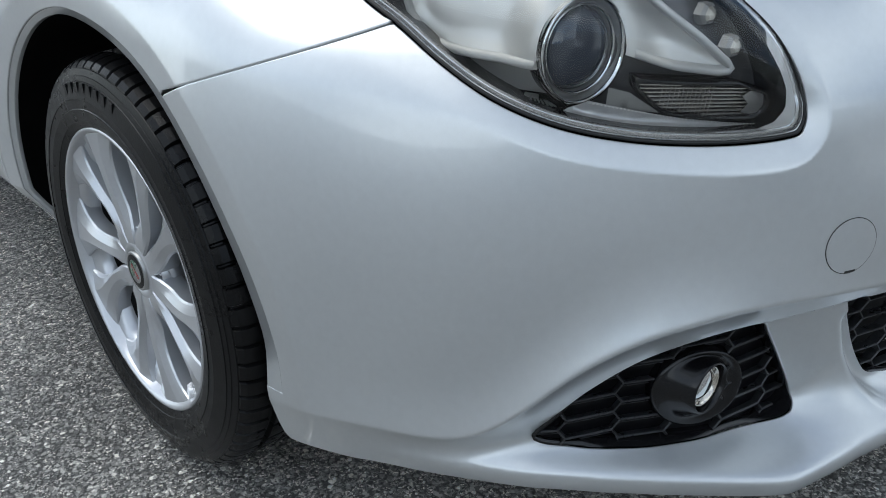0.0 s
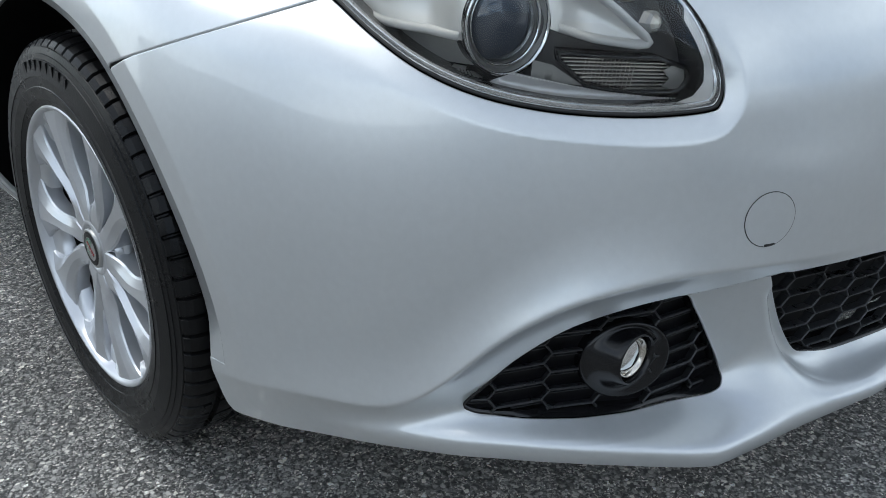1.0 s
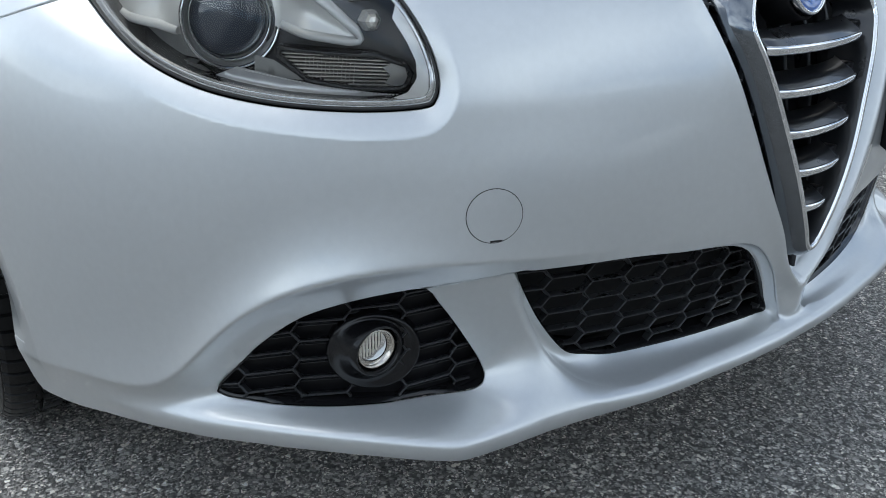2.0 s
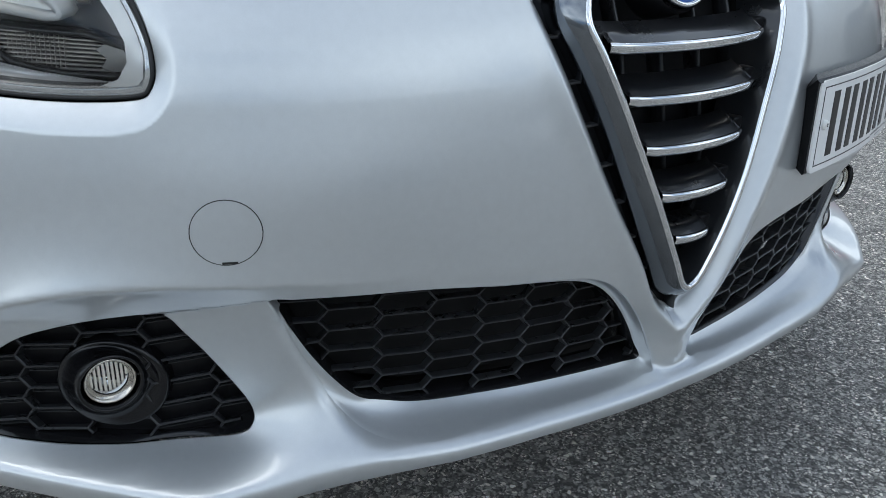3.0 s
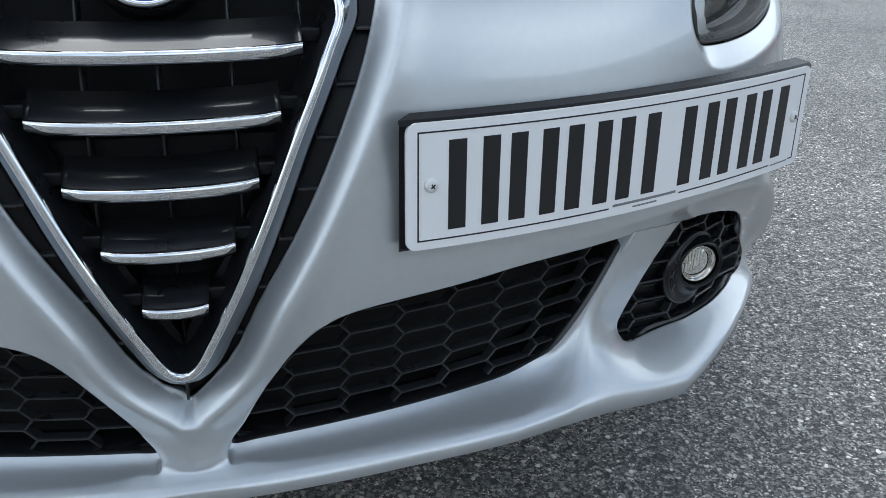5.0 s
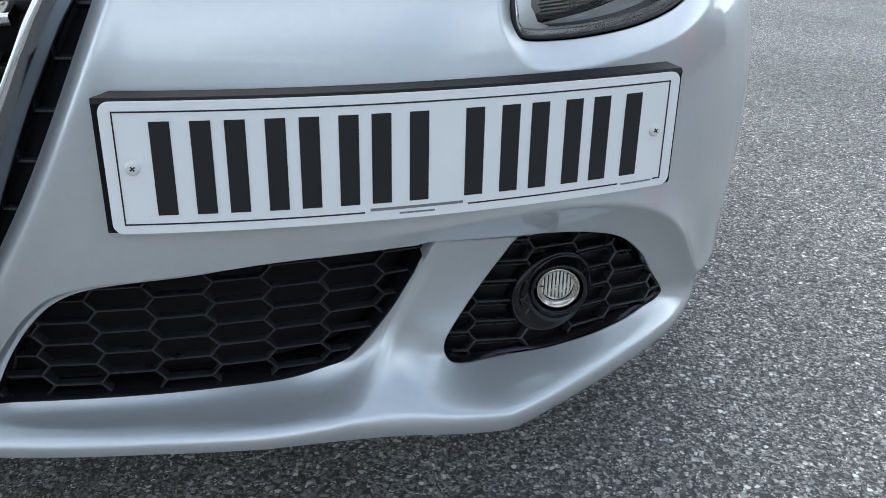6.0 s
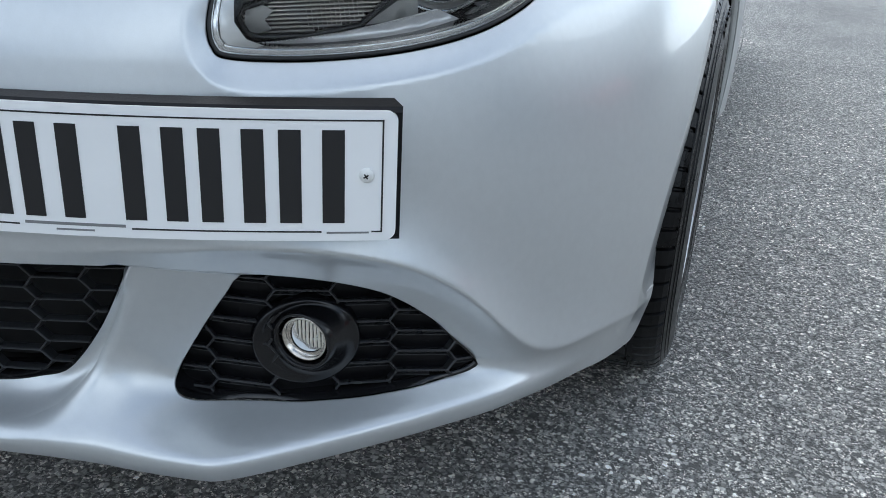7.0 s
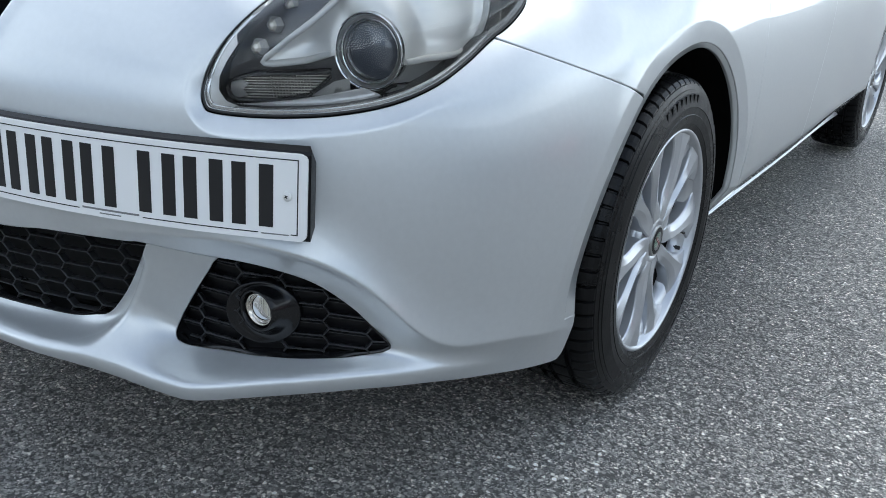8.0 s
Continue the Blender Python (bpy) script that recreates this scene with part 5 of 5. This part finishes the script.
# ---- wheels ----
def tyre():
    """A tyre with ringed sidewalls, cross-cut shoulders and three grooves round the tread."""
    n = 864
    side = [(0.2105, 0.080), (0.2120, 0.094), (0.2140, 0.098), (0.2165, 0.0992), (0.2170, 0.1006), (0.226, 0.1045), (0.2268, 0.1054), (0.243, 0.1085), (0.2440, 0.1074), (0.257, 0.1080), (0.2578, 0.1090), (0.2810, 0.1045),
            (0.2816, 0.1030), (0.2880, 0.1012), (0.2884, 0.0998), (0.2970, 0.0968), (0.2976, 0.0952), (0.3000, 0.0945), (0.3060, 0.0885), (0.3095, 0.0800), (0.3120, 0.0680), (0.3130, 0.0565), (0.3055, 0.0555), (0.3055, 0.0465), (0.3140, 0.0455), (0.3145, 0.0160), (0.3070, 0.0150), (0.3070, 0.0070), (0.3150, 0.0060)]
    prof = side + [(r, -x) for r, x in reversed(side)]
    verts, faces = [], []
    for r, x in prof:
        for i in range(n):
            a = 2 * math.pi * (i - 1.2 * abs(x) / 0.1) / n
            k = r
            if r > 0.2985 and abs(x) > 0.0562 and i % 12 in (0, 1):
                k = r - 0.0055
            elif r > 0.3115 and abs(x) < 0.0562 and i % 18 in (0, 1):
                k = r - 0.0065
            verts.append((x, k * math.cos(a), k * math.sin(a)))
    for q in range(len(prof) - 1):
        faces += [(q * n + i, (q + 1) * n + i, (q + 1) * n + (i + 1) % n, q * n + (i + 1) % n) for i in range(n)]
    return verts, faces


def blade(sign):
    """One spoke of a pair: broad at hub and rim, waisted between, with a crisp ridge, chamfers and deep walls; the two of a pair differ."""
    rs = np.linspace(0.034, 0.2085, 26)
    if sign > 0:
        inner = spline([0.034, 0.06, 0.08, 0.12, 0.165, 0.190, 0.2085], [1.0, 1.5, 4.0, 8.6, 9.2, 7.0, 3.0])(rs)
        outer = spline([0.034, 0.06, 0.080, 0.11, 0.145, 0.175, 0.195, 0.2085], [36.0, 34.5, 29.5, 24.0, 23.5, 26.0, 30.0, 34.0])(rs)
    else:
        inner = spline([0.034, 0.06, 0.08, 0.12, 0.165, 0.190, 0.2085], [1.0, 1.0, 2.0, 5.4, 6.8, 5.0, 2.0])(rs)
        outer = spline([0.034, 0.06, 0.080, 0.11, 0.145, 0.175, 0.195, 0.2085], [36.0, 34.0, 27.0, 21.0, 20.5, 24.0, 29.0, 34.0])(rs)
    top = np.interp(rs, [0.034, 0.06, 0.13, 0.19, 0.2085], [0.0850, 0.0870, 0.0920, 0.0950, 0.0955])
    twist = 5.0 * step(0.07, 0.2085, rs)

    def line(share, drop, pull=0.0):
        a = np.radians(sign * (inner + (outer - inner) * share) + twist) + sign * pull / rs
        return [(xx, r * math.cos(b), r * math.sin(b)) for xx, r, b in zip(top - drop, rs, a)]

    fall = 0.0095 * step(0.05, 0.10, rs)
    tilt = 0.0060 * step(0.05, 0.10, rs)
    ridge = 0.22 + 0.10 * step(0.08, 0.2, rs)
    hook = (line(ridge, 0.0), line(ridge + 0.36, 0.30 * fall), line(ridge + 0.55, 0.72 * fall))
    runs = [(line(0, 0.030, -0.001), line(0, tilt + 0.003, 0.0)), (line(0, tilt + 0.003, 0.0), line(0, tilt, 0.0022)), (line(0, tilt, 0.0022), hook[0]),
            (hook[0], hook[1]), (hook[1], hook[2]), (hook[2], line(1, fall, -0.0022)), (line(1, fall, -0.0022), line(1, fall + 0.003)), (line(1, fall + 0.003), line(1, 0.034, 0.001))]
    return joined(*[strip(a, b, False) for a, b in runs])


def web(a0, a1, r0, r1):
    """The sunk floor that closes a window towards the rim, between two angles in degrees."""
    rows = []
    for k, (x, roll) in enumerate(((0.058, 0.0), (0.0745, 0.0022), (0.0800, 0.40), (0.0850, 1.0))):
        row = []
        for q in np.linspace(0, 1, 9):
            a = radians(a0 + (a1 - a0) * q + 5.0)
            bow = 0.010 * (2 * q - 1) ** 2
            r = (r0 - bow) + (r1 - r0 + bow) * (roll if k > 1 else 0.0) + (0.002 if k == 1 else 0.0)
            row.append((x, r * math.cos(a), r * math.sin(a)))
        rows.append(row)
    return bands(rows, False)


def raised_bar(a, r, h, x):
    """One plain raised bar on a sidewall."""
    return moved(box(x - 0.003, x + 0.0012, -0.0052, 0.0052, r - h / 2, r + h / 2, 0.0006), pose(0, 0, 0, math.degrees(a), 0, 0))


BARREL = material("dark_barrel", (0.045, 0.044, 0.043), 0.5, 0.5, vary=0.3, scale=30)


def wheel():
    w = new("wheel")
    part("tyre", tyre(), RUBBER, w, "black road tyre with worn tread", False)
    for k in range(8):
        part("sidewall_bar", raised_bar(-1.07 + 0.082 * k, 0.2695, 0.021, 0.1065), RUBBER, w.children[0], "raised sidewall bar", False)
    rim = part("rim", lathe([(0.2155, 0.0955), (0.2170, 0.0990), (0.2150, 0.1015), (0.2115, 0.1010), (0.2085, 0.0960), (0.2060, 0.0880), (0.2010, 0.0800), (0.1985, 0.0720), (0.1975, 0.0660)], 96), ALLOY, w, "silver alloy rim")
    part("barrel", lathe([(0.1975, 0.0662), (0.1900, 0.03), (0.1880, -0.02), (0.1900, -0.095), (0.2100, -0.100)], 96), BARREL, rim, "dark inside of the rim")
    part("hub", lathe([(0.036, 0.03), (0.068, 0.030), (0.074, 0.064), (0.066, 0.0740), (0.050, 0.0800), (0.042, 0.0862), (0.0345, 0.0868), (0.0325, 0.082), (0.0005, 0.082)], 64), ALLOY, w, "silver hub")
    for k in range(5):
        a = 2 * math.pi * k / 5
        for sign in (1, -1):
            part("spoke", moved(blade(sign), pose(0, 0, 0, math.degrees(a), 0, 0)), ALLOY, w, "broad faceted spoke")
        part("rim_web", moved(web(-8.0, 9.0, 0.182, 0.2045), pose(0, 0, 0, math.degrees(a), 0, 0)), ALLOY, w, "sunk floor between paired spokes")
        part("rim_web", moved(web(25.0, 53.0, 0.190, 0.2045), pose(0, 0, 0, math.degrees(a), 0, 0)), ALLOY, w, "sunk floor between spokes")
        b = a + 0.628
        cup = moved(lathe([(0.0165, 0.066), (0.0160, 0.0790), (0.0135, 0.0795), (0.0115, 0.070), (0.0110, 0.050)], 24), Matrix.Translation((0, 0.055 * math.cos(b), 0.055 * math.sin(b))))
        part("bolt_well", cup, ALLOY, w, "bolt well")
        part("wheel_bolt", moved(lathe([(0.0085, 0.050), (0.0085, 0.0600), (0.0075, 0.0615), (0.0003, 0.0615)], 6), Matrix.Translation((0, 0.055 * math.cos(b), 0.055 * math.sin(b)))), STEEL, w, "wheel bolt", False)
    cap = part("hub_cap", lathe([(0.031, 0.080), (0.0305, 0.0885), (0.029, 0.0900), (0.0275, 0.0895), (0.020, 0.0905), (0.0005, 0.0910)], 40), SATIN, w, "chrome rimmed hub cap")
    part("cap_ring", lathe([(0.0262, 0.0901), (0.0185, 0.0910)], 40), BLACK, cap, "dark enamel ring")
    part("cap_field", lathe([(0.0175, 0.0911), (0.0005, 0.0914)], 20, 0.2, 3.2), GREEN, cap, "green enamel field")
    part("cap_cross", box(0.0906, 0.0920, -0.0025, 0.0025, -0.013, 0.013), RED, cap, "red enamel bar", False)
    part("brake_disc", lathe([(0.060, 0.012), (0.075, 0.016), (0.140, 0.016), (0.141, 0.002), (0.141, -0.010), (0.06, -0.010)], 64), STEEL, w, "grey steel brake disc")
    part("caliper", moved(box(-0.03, 0.036, 0.095, 0.160, -0.055, 0.055, 0.012), pose(0, 0, 0, 20, 0, 0)), STEEL, w, "grey brake caliper")
    part("valve", moved(lathe([(0.0042, 0.070), (0.0042, 0.0835), (0.0034, 0.0855), (0.0003, 0.0855)], 12), Matrix.Translation((0, 0.0, 0.0)) @ pose(0, 0, 0, 200, 0, 0) @ Matrix.Translation((0, 0.0, 0.186))), SEAL_GAP, w, "black valve cap")
    part("balance_weight", moved(box(0.07, 0.088, -0.018, 0.018, 0.185, 0.1885, 0.001), pose(0, 0, 0, 215, 0, 0)), STEEL, w, "grey balance weight", False)
    return w


HUB_X, HUB_Y = 0.774, 0.914
first = wheel()
tagged(first, "five twin-spoke silver alloy wheel with black tyre")
first.parent = car
first.matrix_basis = pose(HUB_X, HUB_Y, 0.3095, 49, 0, 1.8) @ Matrix.Scale(0.985, 4)
copy_thing(first, pose(-HUB_X, HUB_Y, 0.3095, 47, 0, 178.2) @ Matrix.Scale(0.985, 4))
copy_thing(first, pose(0.70, 3.562, 0.3095, 40, 0, 0) @ Matrix.Scale(0.985, 4))
copy_thing(first, pose(-0.70, 3.562, 0.3095, 65, 0, 180) @ Matrix.Scale(0.985, 4))


# ---- bonnet, glass and roof ----
def upper_body():
    ss = np.linspace(-1.12, 1.12, 61)
    zf = np.interp(np.abs(ss), [0, 0.64, 0.75, 0.90, 1.06, 1.12], [0.793, 0.793, 0.822, 0.852, 0.835, 0.82])
    front = skin(ss, zf, 0.0)
    rows = []
    for t in np.linspace(0, 1, 16):
        x = np.linspace(-0.72, 0.72, 61)
        back = np.stack([x, np.full(61, 1.30) - 0.10 * (x / 0.72) ** 2 * -1, 0.985 - 0.10 * (x / 0.72) ** 2], 1)
        p = front * (1 - t) + back * t
        p[:, 2] += 0.075 * math.sin(math.pi * t ** 0.8)
        rows.append(p)
    part("bonnet", bands(rows, False), PAINT, car, "silver metallic bonnet")
    for side in (1, -1):
        sy = np.array([s_of_y(y) for y in np.linspace(0.56, 1.40, 20)]) * side
        edge = skin(sy, np.full(20, 0.885))
        k = 60 if side > 0 else 0
        inner_line = np.array([rows[min(15, int(1 + 14 * i / 19))][k] for i in range(20)])
        part("wing_top", strip(edge, inner_line, False), PAINT, car, "silver upper wing")

    def section(y, w, z, belt_w, belt_z):
        x = np.linspace(-1, 1, 21)
        return np.stack([x * w, np.full(21, y), z - 0.05 * np.abs(x) ** 3], 1)

    screen = [section(1.30, 0.70, 0.985, 0, 0), section(1.68, 0.645, 1.23, 0, 0), section(2.05, 0.585, 1.40, 0, 0)]
    part("windscreen", bands(screen, False), WINDOW, car, "sloping windscreen glass")
    roof = [section(2.05, 0.585, 1.40, 0, 0), section(2.45, 0.58, 1.455, 0, 0), section(3.10, 0.565, 1.45, 0, 0), section(3.70, 0.53, 1.385, 0, 0)]
    part("roof", bands(roof, False), PAINT, car, "silver roof")
    tail = [section(3.70, 0.53, 1.385, 0, 0), section(4.05, 0.56, 1.12, 0, 0), section(4.16, 0.60, 0.98, 0, 0)]
    part("rear_window", bands(tail, False), WINDOW, car, "rear window glass")
    hatch = [section(4.16, 0.60, 0.98, 0, 0), section(4.26, 0.66, 0.88, 0, 0), section(4.30, 0.70, 0.60, 0, 0), section(4.27, 0.70, 0.26, 0, 0)]
    part("tailgate", bands(hatch, False), PAINT, car, "silver tailgate")
    ys = [1.30, 1.68, 2.05, 2.45, 3.10, 3.70, 4.05, 4.16]
    ws = [0.70, 0.645, 0.585, 0.58, 0.565, 0.53, 0.56, 0.60]
    zs = [0.935, 1.18, 1.35, 1.405, 1.40, 1.335, 1.07, 0.93]
    for side in (1, -1):
        top = [(w * side, y, z) for w, y, z in zip(ws, ys, zs)]
        low = skin(np.array([s_of_y(y) for y in ys]) * side, np.full(len(ys), 0.885))
        part("side_window", strip(top, low, False), WINDOW, car, "dark side glass")
    part("cabin_floor", box(-0.68, 0.68, 1.2, 4.1, 0.30, 0.80, 0.05), DARK, car, "dark cabin interior")


upper_body()


# ---- other parked cars, across the tarmac ----
def parked_car(place, colour, label):
    c = tagged(new("parked_car"), label, "car", "cars parked across the tarmac")
    c.matrix_basis = place
    paint = material("car_paint", colour, 0.30, 0.2, 1.0, vary=0.04, scale=300)

    def rings(table):
        out = []
        for y, w, lo, hi, tuck in table:
            half = [(0, lo), (w * 0.86, lo), (w * 0.97, lo + 0.10 * (hi - lo)), (w, lo + 0.45 * (hi - lo)), (w * 0.985, lo + 0.72 * (hi - lo)), (w * tuck, hi - 0.02), (w * tuck * 0.8, hi), (0, hi + 0.012)]
            out.append([(x, y, z) for x, z in half] + [(-x, y, z) for x, z in half[-2:0:-1]])
        return out

    part("body", bands(rings([(-2.08, 0.62, 0.32, 0.60, 0.9), (-2.02, 0.76, 0.24, 0.68, 0.92), (-1.75, 0.85, 0.20, 0.80, 0.93), (-1.1, 0.88, 0.20, 0.93, 0.93), (0.3, 0.885, 0.20, 0.95, 0.95),
                              (1.3, 0.88, 0.20, 0.97, 0.94), (1.85, 0.84, 0.22, 0.98, 0.92), (2.05, 0.78, 0.30, 0.90, 0.9), (2.10, 0.70, 0.34, 0.80, 0.9)]), True, True), paint, c, "painted body")
    roof = [[(x * w, y, z - 0.05 * abs(x) ** 3) for x in np.linspace(-1, 1, 13)] for y, w, z in ((-0.38, 0.60, 1.37), (0.1, 0.60, 1.45), (0.9, 0.59, 1.45), (1.5, 0.56, 1.40))]
    part("roof", bands(roof, False), paint, c, "painted roof")
    glass = [[(x * w, y, z - 0.05 * abs(x) ** 3) for x in np.linspace(-1, 1, 13)] for y, w, z in ((-1.15, 0.70, 0.95), (-0.78, 0.65, 1.16), (-0.38, 0.60, 1.37))]
    part("windscreen", bands(glass, False), GLOSS_BLACK, c, "dark windscreen")
    glass = [[(x * w, y, z - 0.05 * abs(x) ** 3) for x in np.linspace(-1, 1, 13)] for y, w, z in ((1.5, 0.56, 1.40), (1.85, 0.62, 1.15), (1.98, 0.66, 0.98))]
    part("rear_window", bands(glass, False), GLOSS_BLACK, c, "dark rear window")
    for side in (1, -1):
        lo = [(side * 0.81, y, 0.94) for y in np.linspace(-1.10, 1.95, 12)]
        hi = [(side * float(np.interp(y, [-1.1, -0.38, 0.9, 1.5, 1.95], [0.70, 0.60, 0.59, 0.56, 0.64])), y, float(np.interp(y, [-1.1, -0.38, 0.1, 0.9, 1.5, 1.95], [0.93, 1.32, 1.40, 1.40, 1.35, 0.96]))) for y in np.linspace(-1.10, 1.95, 12)]
        part("side_window", strip(lo, hi, False), GLOSS_BLACK, c, "dark side glass")
        part("headlight", moved(box(-0.13, 0.13, -0.05, 0.05, -0.06, 0.06, 0.03), pose(side * 0.60, -1.98, 0.66)), OPTIC, c, "glass headlight")
        part("tail_light", moved(box(-0.11, 0.11, -0.04, 0.04, -0.08, 0.08, 0.03), pose(side * 0.62, 2.02, 0.82)), RED, c, "red tail light")
        for y in (-1.32, 1.30):
            wh = part("wheel", moved(lathe([(0.20, 0.09), (0.27, 0.10), (0.30, 0.085), (0.315, 0.05), (0.315, -0.05), (0.30, -0.09), (0.20, -0.09)], 32), pose(side * 0.80, y, 0.315, 0, 0, 0 if side > 0 else 180)), RUBBER, c, "black tyre")
            part("rim", moved(lathe([(0.205, 0.088), (0.195, 0.075), (0.10, 0.070), (0.04, 0.085), (0.001, 0.085)], 24), pose(side * 0.80, y, 0.315, 0, 0, 0 if side > 0 else 180)), ALLOY, wh, "silver rim")


parked_car(pose(9.2, 3.4, 0, 0, 0, -90), (0.35, 0.02, 0.02), "red hatchback parked on asphalt")
parked_car(pose(9.4, 6.2, 0, 0, 0, -90), (0.02, 0.025, 0.035), "dark blue hatchback parked on asphalt")
parked_car(pose(9.3, 0.6, 0, 0, 0, 90), (0.03, 0.03, 0.03), "black hatchback parked on asphalt")
parked_car(pose(2.6, -8.0, 0, 0, 0, 180), (0.65, 0.65, 0.64), "white hatchback parked on asphalt")
parked_car(pose(-0.4, -8.3, 0, 0, 0, 180), (0.10, 0.11, 0.12), "grey hatchback parked on asphalt")

# ---- loose chips in the asphalt ----
def chips(count):
    """Small angular stones, each a five-sided frustum with a tilted top."""
    rng = np.random.default_rng(7)
    x, y = rng.uniform(-2.0, 2.5, count), rng.uniform(-0.9, 3.4, count)
    keep = ~((np.abs(x) < 0.5) & (y > 0.6))
    x, y = x[keep], y[keep]
    m = len(x)
    r = 0.0018 + 0.0040 * rng.random(m) ** 2.8
    turn, flat = rng.uniform(0, 6.28, m), rng.uniform(0.5, 1.0, m)
    tilt = rng.normal(0, 0.3, (m, 2))
    ang = np.arange(5) * 2 * math.pi / 5
    out = []
    for f, h in ((1.0, 0.0), (0.74, 1.0)):
        u = r[:, None] * f * np.cos(ang) * rng.uniform(0.75, 1.25, (m, 5))
        v = r[:, None] * f * np.sin(ang) * flat[:, None] * rng.uniform(0.75, 1.25, (m, 5))
        c, s = np.cos(turn)[:, None], np.sin(turn)[:, None]
        px, py = u * c - v * s, u * s + v * c
        z = h * (r[:, None] * 0.24 + tilt[:, :1] * px + tilt[:, 1:] * py) - 0.0008 * (1 - h)
        out.append(np.stack([x[:, None] + px, y[:, None] + py, z], -1))
    verts = np.concatenate(out, 1).reshape(-1, 3)
    ring = [(i, (i + 1) % 5, 5 + (i + 1) % 5, 5 + i) for i in range(5)]
    faces = [tuple(o + k for k in q) for o in range(0, 10 * m, 10) for q in ring + [(5, 6, 7, 8, 9)]]
    return verts, faces


STONE = bpy.data.materials.new("pale_stone_chip")
STONE.use_nodes = True
_n, _l = STONE.node_tree.nodes, STONE.node_tree.links
_g, _r = _n.new("ShaderNodeNewGeometry"), _n.new("ShaderNodeValToRGB")
_r.color_ramp.elements[0].color, _r.color_ramp.elements[1].color = (0.09, 0.087, 0.080, 1), (0.40, 0.38, 0.345, 1)
_k = _r.color_ramp.elements.new(0.75)
_k.color = (0.30, 0.288, 0.262, 1)
_l.new(_g.outputs["Random Per Island"], _r.inputs[0])
_l.new(_r.outputs[0], _n["Principled BSDF"].inputs["Base Color"])
_n["Principled BSDF"].inputs["Roughness"].default_value = 0.55
tagged(part("stone_chips", chips(38000), STONE, None, "", False), "pale stone chips bedded in the asphalt", "gravel", kind="stuff")
